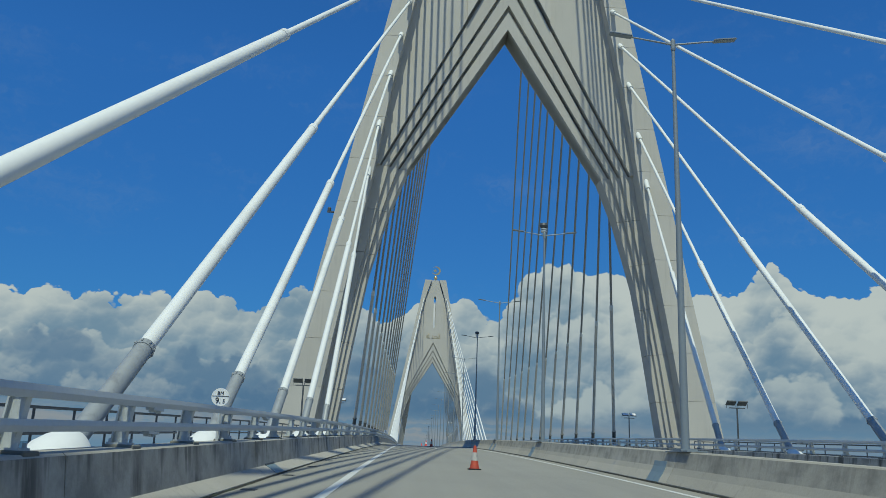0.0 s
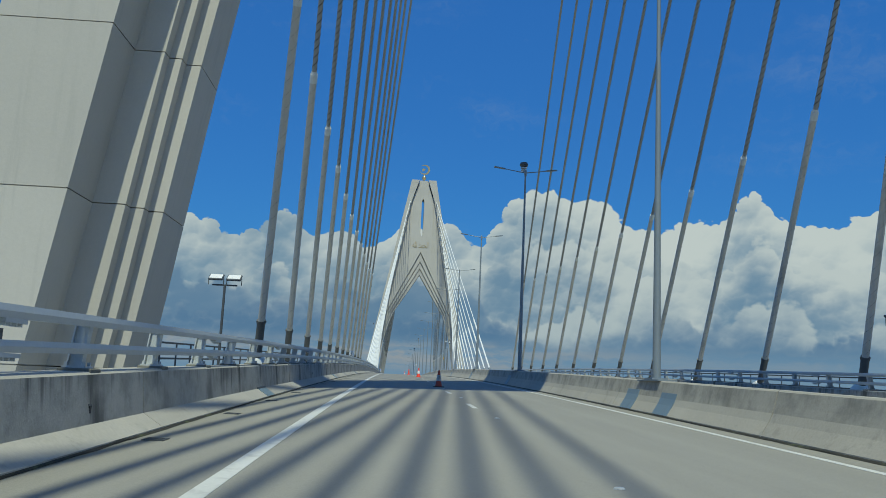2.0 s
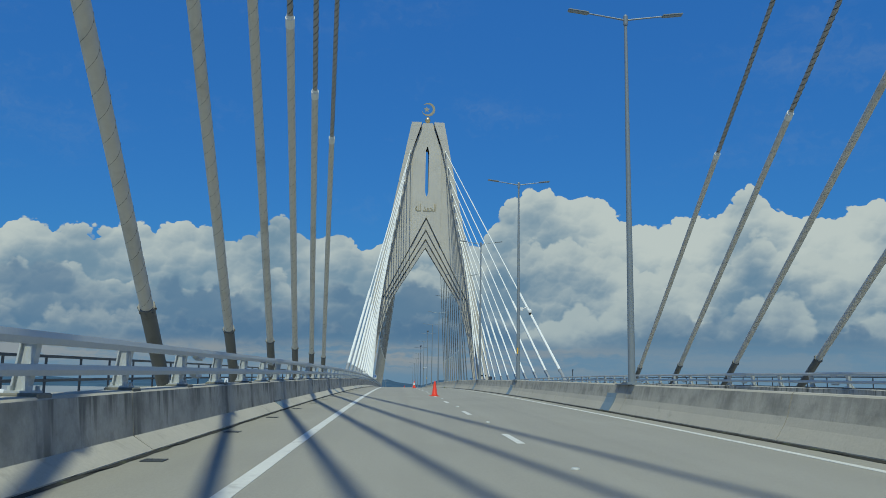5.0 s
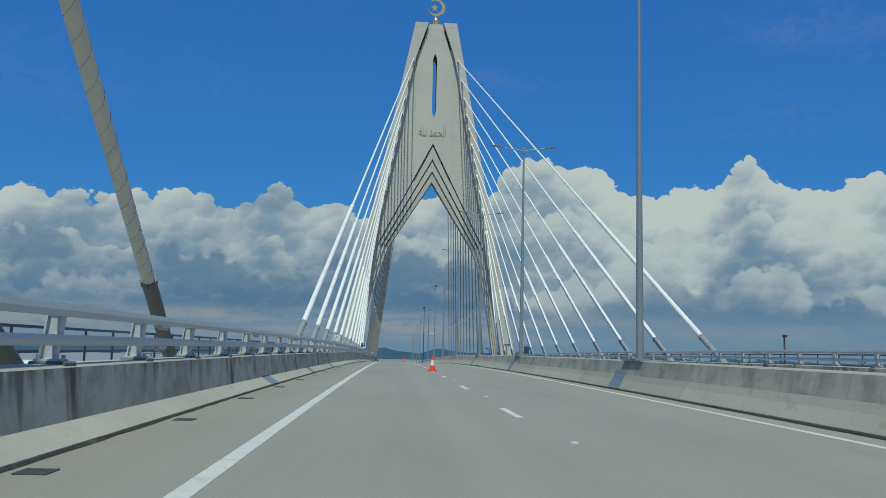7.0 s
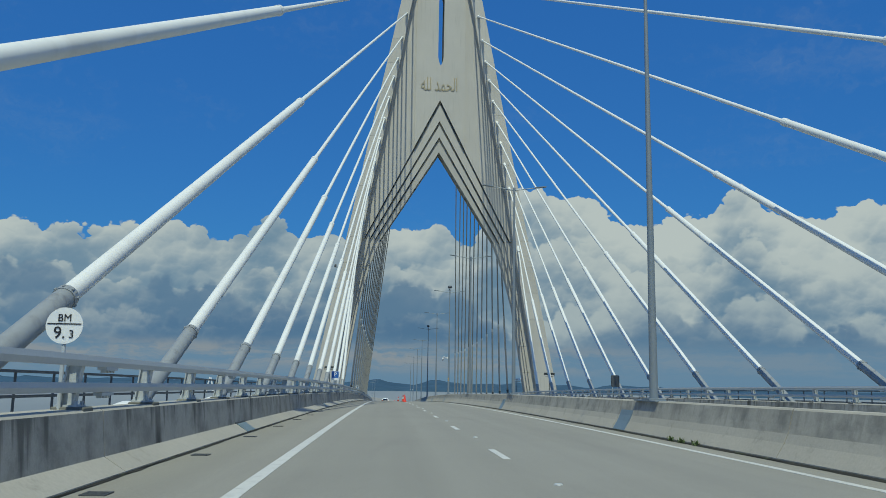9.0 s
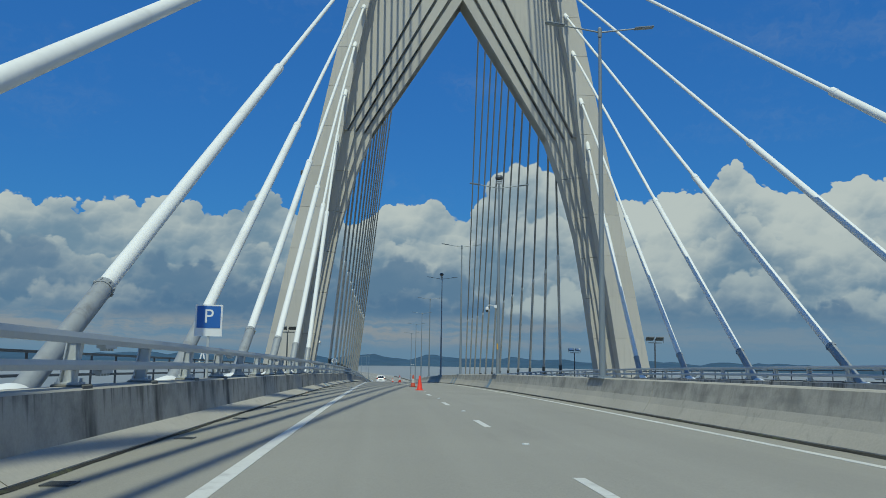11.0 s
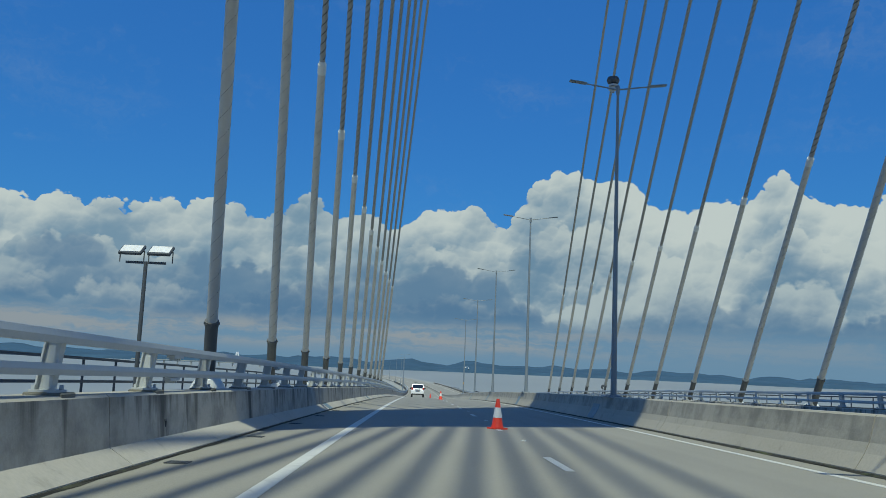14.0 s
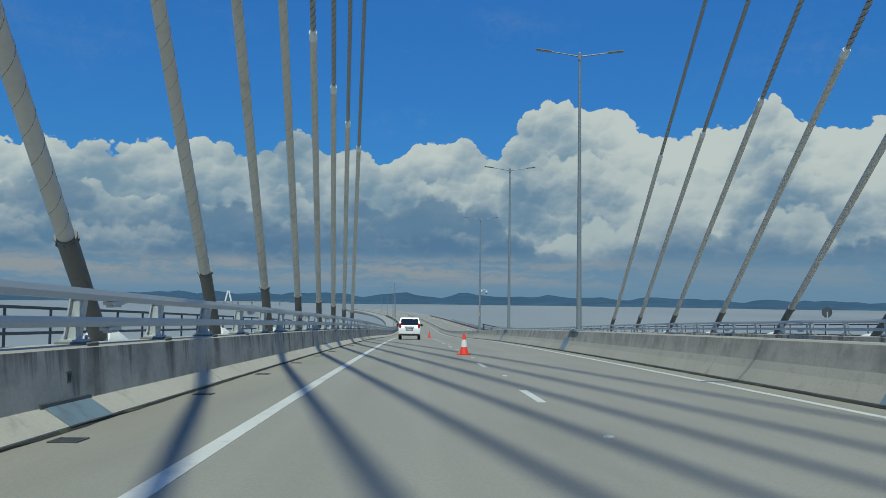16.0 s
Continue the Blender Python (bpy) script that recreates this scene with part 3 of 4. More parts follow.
def build_pylon():
    py = empty("bridge_pylon", "tall pale concrete A-shaped pylon with stepped chevron portal", "pylon", "pylons of the bridge")
    steps = [step_line(0.10, 41.5), step_line(0.40, 38.45), step_line(0.70, 36.1), [(at_z(ARCH, 21.0), 21.0), (0, 33.9)]]
    for name, line, depth, z_top, lean in (("portal_wall", steps[0], 0.30, 60.5, 0.003), ("portal_back", steps[1], 1.2, 46, 0.0185), ("portal_back", steps[2], 1.6, 42, 0.036), ("portal_back", steps[3], 2.0, 40, 0.058)):
        bm = bmesh.new()
        for s in (-1, 1):
            slab(bm, half(s, line, INNER, z_top, name == "portal_wall"), depth, 3.7 - 0.1 * depth, lean, 21.0)
        part(name, bm, CONCRETE, py)
    # the raised bars of the portal, with deep slots between them
    for upper, lower, depth, lean in zip(steps, steps[1:], (0.70, 1.1, 1.5), (0.0185, 0.036, 0.058)):
        bm = bmesh.new()
        for s in (-1, 1):
            (xa, za), (_, ta) = upper
            (xb, zb), (_, tb) = lower
            out = [(xa - 0.14, za), (0, ta - 0.62), (0, tb), (xb, zb)]
            slab(bm, [(s * x, z) for x, z in out], depth, 3.3, lean, 21.0)
        part("portal_bar", bm, CONCRETE, py)
    bm = bmesh.new()
    for s in (-1, 1):
        edge = [(x, z) for x, z in PANEL if z > 38]
        fall = (41.5 - 21.0) / steps[0][0][0]
        low = [(3.57, 41.5 - 3.57 * fall)]
        out = low + edge + [(0, 65.8), (0, 59.6), (0.2, 59.3), (0.40, 58.4), (0.40, 48.0), (0.2, 47.1), (0, 46.7), (0, 41.5)]
        slab(bm, [(s * x, z) for x, z in out], 0.0, 4.4)
    part("centre_panel", bm, CONCRETE, py)
    # splayed and stepped inner reveal of the two legs, cast in lifts
    for s in (-1, 1):
        cuts = [-30, -8.25, -4.6, -0.95, 2.7, 6.35, 10.0, 13.65, 17.3, 21.0]
        for za, zb in zip(cuts, cuts[1:]):
            bm = bmesh.new()
            rows = []
            for z in (za + 0.012, (za + zb) / 2, zb - 0.012):
                f, a = at_z(INNER, z), at_z(ARCH, z)
                pts = [(f + 0.2, 3.3), (f + 0.2, -0.85)] + [(f - (f - a) * w + (0.004 if w == 0 else 0), y) for w, y in reveal(z)]
                rows.append([bm.verts.new((s * x, y, z)) for x, y in pts])
            n = len(rows[0])
            for p, q in zip(rows, rows[1:]):
                for i in range(n):
                    bm.faces.new((p[i], p[(i + 1) % n], q[(i + 1) % n], q[i]))
            bm.faces.new(rows[0][::-1])
            bm.faces.new(rows[-1])
            part("reveal_segment", bm, CONCRETE, py)
    # cast segments of the two fascia legs
    for s in (-1, 1):
        z = -30.0
        cuts = [-30, -8.25, -4.6, -0.95] + [2.7 + 3.65 * i for i in range(18)] + [65.8]
        for za, zb in zip(cuts, cuts[1:]):
            if zb - za < 0.5:
                continue
            zs = [za + 0.012] + sorted(q for _, q in INNER if za + 0.05 < q < zb - 0.05) + [zb - 0.012]
            out = [(s * at_z(OUTER, q), q) for q in zs] + [(s * at_z(INNER, q), q) for q in zs[::-1]]
            bm = bmesh.new()
            slab(bm, out, -0.9, 5.3)
            part("leg_segment", bm, CONCRETE, py)
        zs = [-30, 0, 20, 40, 65.6]
        core = [(s * (at_z(OUTER, q) - 0.05), q) for q in zs] + [(s * (at_z(INNER, q) + 0.05), q) for q in [65.6, 58.9, 54.7, 47.5, 41.7, 35.4, 27.5, 19.5, 13.3, 6.3, 0, -30]]
        bm = bmesh.new()
        slab(bm, core, -0.86, 5.26)
        part("leg_core", bm, CONCRETE, py)
    part_text = bpy.data.curves.new("lettering", "FONT")
    part_text.body = "\ufeea\ufee0\ufedf \ufeaa\ufee4\ufea4\ufedf\ufe8d"
    part_text.size, part_text.align_x, part_text.align_y, part_text.extrude, part_text.offset = 2.6, "CENTER", "CENTER", 0.04, 0.012
    tmp = bpy.data.objects.new("tmp", part_text)
    me = bpy.data.meshes.new_from_object(tmp)
    bpy.data.objects.remove(tmp)
    me.transform(Matrix.Diagonal((0.58, 1.05, 1.0, 1.0)))
    me.transform(pose(-0.15, -0.035, 43.7, 90, 0, 0))
    me.materials.append(GOLD)
    words = new("lettering", me)
    words.parent = py
    words["label"] = "gilded raised lettering"
    # finial: neck, ball, crescent and star
    bm = bmesh.new()
    lathe(bm, [(0.55, 65.7), (0.5, 66.0), (0.3, 66.2), (0.3, 66.5), (0.62, 66.8), (0.72, 67.2), (0.62, 67.6), (0.3, 67.9), (0.2, 68.1)], 20, pose(0, 2.2, 0))
    part("finial_ball", bm, GOLD, py, "gilded ball on a neck", True)
    bm = bmesh.new()
    outl = []
    for i in range(25):
        a = radians(-150 + 300 * i / 24) - radians(20)
        outl.append((1.75 * math.cos(a) + 0.1, 70.1 + 1.75 * math.sin(a)))
    for i in range(25):
        a = radians(150 - 300 * i / 24) - radians(20)
        outl.append((1.42 * math.cos(a) - 0.22, 70.18 + 1.42 * math.sin(a)))
    slab(bm, outl, 2.0, 2.4)
    part("crescent", bm, GOLD, py, "gilded crescent")
    bm = bmesh.new()
    slab(bm, [((0.85 if i % 2 == 0 else 0.33) * math.sin(i * math.pi / 5) - 0.3, 70.1 + (0.85 if i % 2 == 0 else 0.33) * math.cos(i * math.pi / 5)) for i in range(10)], 2.08, 2.32)
    part("star", bm, GOLD, py, "gilded five-pointed star")
    return py


pylon = build_pylon()
pylon.matrix_basis = pose(0.12, 0, 0)
second = copy_thing(pylon, pose(0.12, SPAN, 0))

# ---- stay cables ----
ANCHOR_Z = [20.3, 24.3, 28.7, 32.2, 35.3, 38.3, 41.4, 44.5, 47.3, 50.5, 54.2, 58.2]


# first deck anchor, spacing, offset and height of the sleeve's end, length of the thick tube, place in the leg
STAYS = {
    (-1, -1): (-12.56, -9.057, -11.85, 2.44, 13.08, 0.98, 0.39),
    (1, -1): (-13.16, -9.015, 11.93, 2.21, 12.94, 1.034, 0.6),
    (-1, 1): (15.84, 9.14, -11.99, 2.34, 12.64, 1.017, -0.98),
    (1, 1): (14.84, 9.292, 12.24, 2.03, 12.2, 1.095, -1.13),
}


def cable(name, y_pylon, side, fore, k):
    """One stay: steel sleeve at the deck, thick protective tube up to a collar, then the thinner spiral-ribbed sheath."""
    z = ANCHOR_Z[k] + (0.8 if fore > 0 else 0)
    y0, pitch, x0, h, c0, c1, out = STAYS[side, fore]
    yb = y_pylon + y0 + pitch * k
    cuff = Vector((x0, yb, road_z(yb) + h))
    head = Vector((0.12 + side * (at_z(INNER, z) + out), y_pylon + (4.3 if fore > 0 else -0.7), z))
    COLLAR = c0 + c1 * k
    r_sleeve, r_tube = (0.165, 0.142) if fore > 0 else (0.185, 0.165)
    way = (head - cuff).normalized()
    q = way.to_track_quat("Z", "Y").to_matrix()
    foot = cuff - way * ((h + 0.05) / way.z)
    thing = empty(name, "white stay cable with grey steel sleeve, fixed at the deck edge", "stay cable", "stay cables")
    bm = bmesh.new()
    tube(bm, foot, cuff, r_sleeve, r_sleeve, 16)
    sleeve = part("sleeve", bm, CUFFSHADE if fore > 0 else CUFF, thing, "grey steel sleeve", True)
    bm = bmesh.new()
    tube(bm, cuff - way * 0.10, cuff + way * 0.05, r_sleeve + 0.016, r_sleeve + 0.016, 16)
    for i in range(8):
        e = q @ Vector((math.cos(i * math.tau / 8), math.sin(i * math.tau / 8), 0)) * (r_sleeve + 0.022)
        tube(bm, cuff + e - way * 0.06, cuff + e + way * 0.01, 0.016, n=6)
    part("clamp_ring", bm, CUFFSHADE if fore > 0 else CUFF, thing)
    mid = cuff + way * COLLAR
    bm = bmesh.new()
    tube(bm, cuff, mid, r_tube, r_tube, 24, step=1.2)
    part("lower_tube", bm, TUBESHADE if fore > 0 else SHEATH, thing, "thick stained pale tube in a shaded tone" if fore > 0 else "thick white tube", True)
    bm = bmesh.new()
    tube(bm, mid - way * 0.3, mid + way * 0.08, r_tube + 0.016, r_tube + 0.016, 14)
    tube(bm, mid + way * 0.08, mid + way * 0.2, r_tube - 0.01, 0.11, 14)
    part("collar", bm, SHEATH, thing)
    bm = bmesh.new()
    tube(bm, mid, head, 0.1, 0.1, 16, step=1.5)
    part("upper_sheath", bm, UPPERSHADE if fore > 0 else SHEATH, thing, "thin sheath", True)
    # two spiral fins on each sheath
    for a, b, r, pitch, w, high in ((0.2, COLLAR - 0.4, r_tube, 1.06, 0.010, 0.007), (COLLAR + 0.3, min((head - cuff).length - 1, COLLAR + 34), 0.1, 0.72, 0.034, 0.016)):
        if fore < 0:
            continue
        verts, faces = [], []
        n = int((b - a) / pitch * 12)
        for turn in (0.0, math.pi):
            first = len(verts)
            for i in range(n + 1):
                s = a + (b - a) * i / n
                t = s / pitch * math.tau + turn
                c = cuff + way * s
                u = q @ Vector((math.cos(t), math.sin(t), 0))
                for p in (c + u * (r - 0.004) - way * w, c + u * (r + high), c + u * (r - 0.004) + way * w):
                    verts.append(p)
            for i in range(n):
                for j in range(2):
                    o = first + 3 * i + j
                    faces.append((o, o + 1, o + 4, o + 3))
        me = bpy.data.meshes.new("spiral_rib")
        me.from_pydata(verts, [], faces)
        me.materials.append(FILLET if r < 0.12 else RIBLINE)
        rib = new("spiral_rib", me)
        rib.parent = thing
    # pale domed cover on the deck anchorage
    bm = bmesh.new()
    base = foot - Vector((0, 0, 0.05))
    lathe(bm, [(0.60, -0.45), (0.60, 0.25), (0.56, 0.55), (0.46, 0.85), (0.33, 1.08), (0.22, 1.22)], 18, Matrix.Translation(base) @ q.to_4x4())
    part("anchor_cover", bm, SHEATH, thing, "pale domed anchorage cover", True)
    # bearing block in the leg
    bm = bmesh.new()
    tube(bm, head - way * 1.1, head + way * 0.6, 0.19, 0.19, 12)
    part("anchor_tube", bm, SHEATH, thing, smooth=True)
    return thing


for y_p in (0.0, SPAN):
    for side in (-1, 1):
        for fore in (-1, 1):
            for k in range(12):
                cable("stay_cable", y_p, side, fore, k)


# ---- lamps, signs and lights on the deck ----
def build_lamp():
    lamp = empty("street_lamp", "tall grey steel lamp post with two arms on the median", "street lamp", "street lamps")
    bm = bmesh.new()
    tube(bm, (0, 0, 0.02), (0, 0, 10.95), 0.108, 0.046, 16, step=1.5)
    part("pole", bm, LAMPSTEEL, lamp, smooth=True)
    bm = bmesh.new()
    box(bm, -0.21, 0.21, -0.3, 0.3, 0.0, 0.06)
    box(bm, -0.25, 0.25, -0.9, 0.9, -0.02, 0.012)
    part("base_plate", bm, LAMPSTEEL, lamp)
    bm = bmesh.new()
    lathe(bm, [(0.06, 10.85), (0.07, 10.9), (0.07, 11.15), (0.03, 11.21)], 12)
    part("pole_cap", bm, LAMPSTEEL, lamp)
    for s in (-1, 1):
        bm = bmesh.new()
        tube(bm, (0, 0, 11.03), (s * 1.22, 0, 11.21), 0.03, 0.022, 8)
        arm = part("arm", bm, LAMPSTEEL, lamp)
        bm = bmesh.new()
        m = pose(s * 1.46, 0, 11.245, 0, -s * 7, 0)
        v = box(bm, -0.32, 0.32, -0.11, 0.11, -0.025, 0.03, m)
        bmesh.ops.bevel(bm, geom=bm.edges[:], offset=0.02, segments=2, affect="EDGES")
        part("lamp_head", bm, LAMPSTEEL, arm, "flat grey lamp head")
    return lamp


LAMPS = [-68.5, -44.1, -20.7, 3.4, 27.7, 51.9, 76.3, 99.05, 120.6, 142.2, 163.75, 187.6, 211.6, 235.25, 259.0, 283.4, 307.7, 332.1, 357.0, 383.0]
lamp = build_lamp()
for i, y in enumerate(LAMPS):
    m = pose(MID + bend(y), y, road_z(y) + 0.83)
    if i == 0:
        lamp.matrix_basis = m
    else:
        copy_thing(lamp, m)
for y in (520, 570, 620, 670, 720):
    copy_thing(lamp, pose(-11.5 + bend(y), y, road_z(y) + 0.8))


def monitor(y):
    """Round dark lightning and camera head on top of a lamp post."""
    th = empty("camera_cluster", "dark round camera cluster on top of a lamp post", "camera", at=(MID, y, road_z(y) + 0.83 + 11.21))
    bm = bmesh.new()
    lathe(bm, [(0.06, 0), (0.06, 0.06), (0.17, 0.1), (0.17, 0.16), (0.08, 0.18), (0.08, 0.22), (0.17, 0.24), (0.17, 0.30), (0.08, 0.32)], 14)
    part("ring", bm, GALV, th)
    bm = bmesh.new()
    lathe(bm, [(0.1, 0.32), (0.2, 0.36), (0.24, 0.46), (0.2, 0.58), (0.08, 0.62)], 14)
    part("dome", bm, DARKSTEEL, th, "dark dome", True)


for y in (-20.4, 28.4, 235.3, 284.2):
    monitor(y)


def ptz(y, side=1):
    th = empty("dome_camera", "white dome camera on a bracket of a lamp post", "camera", at=(MID, y, road_z(y) + 0.83))
    bm = bmesh.new()
    box(bm, min(side * 0.09, side * 0.24), max(side * 0.09, side * 0.24), -0.06, 0.06, 3.85, 4.03)
    part("housing", bm, SIGNWHITE, th)
    bm = bmesh.new()
    pts = [Vector((side * 0.22, 0, 3.95)), Vector((side * 0.45, 0, 4.03)), Vector((side * 0.58, 0, 4.02)), Vector((side * 0.66, 0, 3.9))]
    for a, b in zip(pts, pts[1:]):
        tube(bm, a, b, 0.022, n=8)
    part("bracket", bm, SIGNWHITE, th)
    bm = bmesh.new()
    lathe(bm, [(0.04, 3.93), (0.085, 3.9), (0.10, 3.82), (0.10, 3.75), (0.09, 3.73)], 14, pose(side * 0.66, 0, 0))
    part("cover", bm, SIGNWHITE, th, smooth=True)
    bm = bmesh.new()
    lathe(bm, [(0.03, 3.62), (0.07, 3.65), (0.088, 3.74)], 14, pose(side * 0.66, 0, 0))
    part("lens_dome", bm, BLACK, th, "black lens dome", True)
    bm = bmesh.new()
    box(bm, -0.09, -0.02, -0.128, -0.122, 1.45, 1.78)
    part("warning_label", bm, YELLOW, th, "yellow label strip")


ptz(99.05)
ptz(235.25, -1)
ptz(383.0)


def floodlight():
    fl = empty("floodlight_mast", "short dark mast with two floodlights beside the pylon", "floodlight", "floodlights at the pylons")
    bm = bmesh.new()
    tube(bm, (0, 0, -0.25), (0, 0, 3.75), 0.06, 0.05, 10)
    part("mast", bm, DARKSTEEL, fl, smooth=True)
    bm = bmesh.new()
    box(bm, -0.5, 0.5, -0.03, 0.03, 3.7, 3.76)
    part("crossbar", bm, DARKSTEEL, fl)
    for s in (-1, 1):
        bm = bmesh.new()
        m = pose(s * 0.36, 0, 4.0, -32, 0, 0)
        box(bm, -0.29, 0.29, -0.22, 0.22, 0.0, 0.09, m)
        bmesh.ops.bevel(bm, geom=bm.edges[:], offset=0.02, segments=1, affect="EDGES")
        h = part("flood_head", bm, DARKSTEEL, fl)
        bm = bmesh.new()
        box(bm, -0.25, 0.25, -0.18, 0.18, 0.088, 0.096, m)
        part("lens", bm, SLEEVE, h, "pale glass front")
        bm = bmesh.new()
        for e in (-0.3, 0.3):
            tube(bm, (s * 0.36 + e, 0, 3.73), (s * 0.36 + e, 0, 4.03), 0.015, n=6)
        part("yoke", bm, DARKSTEEL, h)
    return fl


fl = floodlight()
first = True
for y, x in ((-10.8, -13.6), (16.1, -13.6), (SPAN - 10.3, -13.6), (SPAN + 15.2, -13.6), (-12.4, 13.6), (14.5, 13.6), (SPAN - 12.3, 13.6), (SPAN + 14.2, 13.6)):
    m = pose(x, y, road_z(y) - (0.4 if x > 0 else 0), 0, 0, 0 if (y % SPAN) > 130 else 180)
    if first:
        fl.matrix_basis = m
        first = False
    else:
        copy_thing(fl, m)


def text_mesh(body, size, mat, parent, x, z, y=-0.012):
    cu = bpy.data.curves.new("lettering", "FONT")
    cu.body, cu.size, cu.align_x, cu.align_y, cu.extrude = body, size, "CENTER", "CENTER", 0.002
    tmp = bpy.data.objects.new("tmp", cu)
    me = bpy.data.meshes.new_from_object(tmp)
    bpy.data.objects.remove(tmp)
    me.transform(pose(x, y, z, 90, 0, 0))
    me.materials.append(mat)
    ob = new("lettering", me)
    ob.parent = parent
    return ob


def km_sign(y, number, r=0.205, z=0.93):
    th = empty("distance_sign", "round white marker board with black letters on the railing", "sign", "distance markers", at=(-10.16, y, road_z(y) + 0.76))
    bm = bmesh.new()
    tube(bm, (0, 0.03, 0), (0, 0.03, z), 0.025, n=8)
    part("sign_post", bm, GALV, th)
    bm = bmesh.new()
    s = r / 0.22
    lathe(bm, [(r, -0.006), (r, 0.006)], 32, pose(0, 0, z, 90, 0, 0))
    b = part("board", bm, SIGNWHITE, th)
    text_mesh("BM", 0.125 * s, SIGNBLACK, b, 0, z + 0.09 * s)
    bm = bmesh.new()
    box(bm, -0.2 * s, 0.2 * s, -0.012, -0.008, z + 0.015 * s, z + 0.028 * s)
    part("divider", bm, SIGNBLACK, b)
    text_mesh(number[0] + ".", 0.20 * s, SIGNBLACK, b, -0.05 * s, z - 0.09 * s)
    text_mesh(number[2], 0.135 * s, SIGNBLACK, b, 0.09 * s, z - 0.105 * s)


km_sign(152.35, "9.3")
km_sign(251.05, "9.2")
km_sign(53.0, "9.4")
km_sign(-49.4, "9.5", 0.165, 0.79)

# lay-by sign
th = empty("parking_sign", "blue and white parking sign on a post", "sign", at=(-10.16, 203.6, road_z(203.6) + 0.76))
bm = bmesh.new()
tube(bm, (0, 0.03, 0), (0, 0.03, 1.3), 0.03, n=8)
part("sign_post", bm, GALV, th)
bm = bmesh.new()
box(bm, -0.28, 0.28, -0.01, 0.01, 0.85, 1.5)
b = part("board", bm, SIGNWHITE, th)
bm = bmesh.new()
box(bm, -0.24, 0.24, -0.016, -0.011, 1.02, 1.47)
part("blue_field", bm, SIGNBLUE, b, "blue field")
text_mesh("P", 0.4, SIGNWHITE, b, 0, 1.25, -0.018)


# ---- cones ----
def build_cone(sleeve):
    """sleeve: 0 none, 1 clean and sleeved, 2 sleeved, dark with grime and painted shade."""
    red, base = (REDDARK, BLACK) if sleeve == 2 else (RED, RED)
    th = empty("traffic_cone", ("faded all-red plastic traffic cone on the lane line", "orange traffic cone with a white sleeve on the road", "grimy, shade-dark red traffic cone with a black base on the road")[sleeve], "traffic cone", "traffic cones")
    bm = bmesh.new()
    box(bm, -0.2, 0.2, -0.2, 0.2, 0.0, 0.035)
    bmesh.ops.bevel(bm, geom=[e for e in bm.edges if abs(e.verts[0].co.z - e.verts[1].co.z) > 0.01], offset=0.05, segments=3, affect="EDGES")
    part("base", bm, base, th)
    bm = bmesh.new()
    lathe(bm, [(0.155, 0.03), (0.15, 0.06), (0.135, 0.09), (0.04, 0.70), (0.034, 0.715), (0.02, 0.715)], 20)
    part("body", bm, red, th, smooth=True)
    if sleeve:
        bm = bmesh.new()
        lathe(bm, [(0.1115, 0.27), (0.073, 0.51), (0.0715, 0.51), (0.0715, 0.5)], 20)
        part("sleeve", bm, SLEEVEDARK if sleeve == 2 else SLEEVE, th, "reflective sleeve")
    return th


# the cone at 18.4 takes the dark kind so its shade is in the colour
CONES = [(-39.0, 2), (18.4, 2), (48.9, 1), (93.8, 0), (138.6, 1), (228.4, 0), (237.3, 2), (274.45, 1), (327.3, 1), (390.0, 0)]
protos = {}
for i, (y, s) in enumerate(CONES):
    m = pose(-4.66, y, road_z(y), 0, 0, 17 * i)
    if s not in protos:
        protos[s] = build_cone(s)
        protos[s].matrix_basis = m
    else:
        copy_thing(protos[s], m)


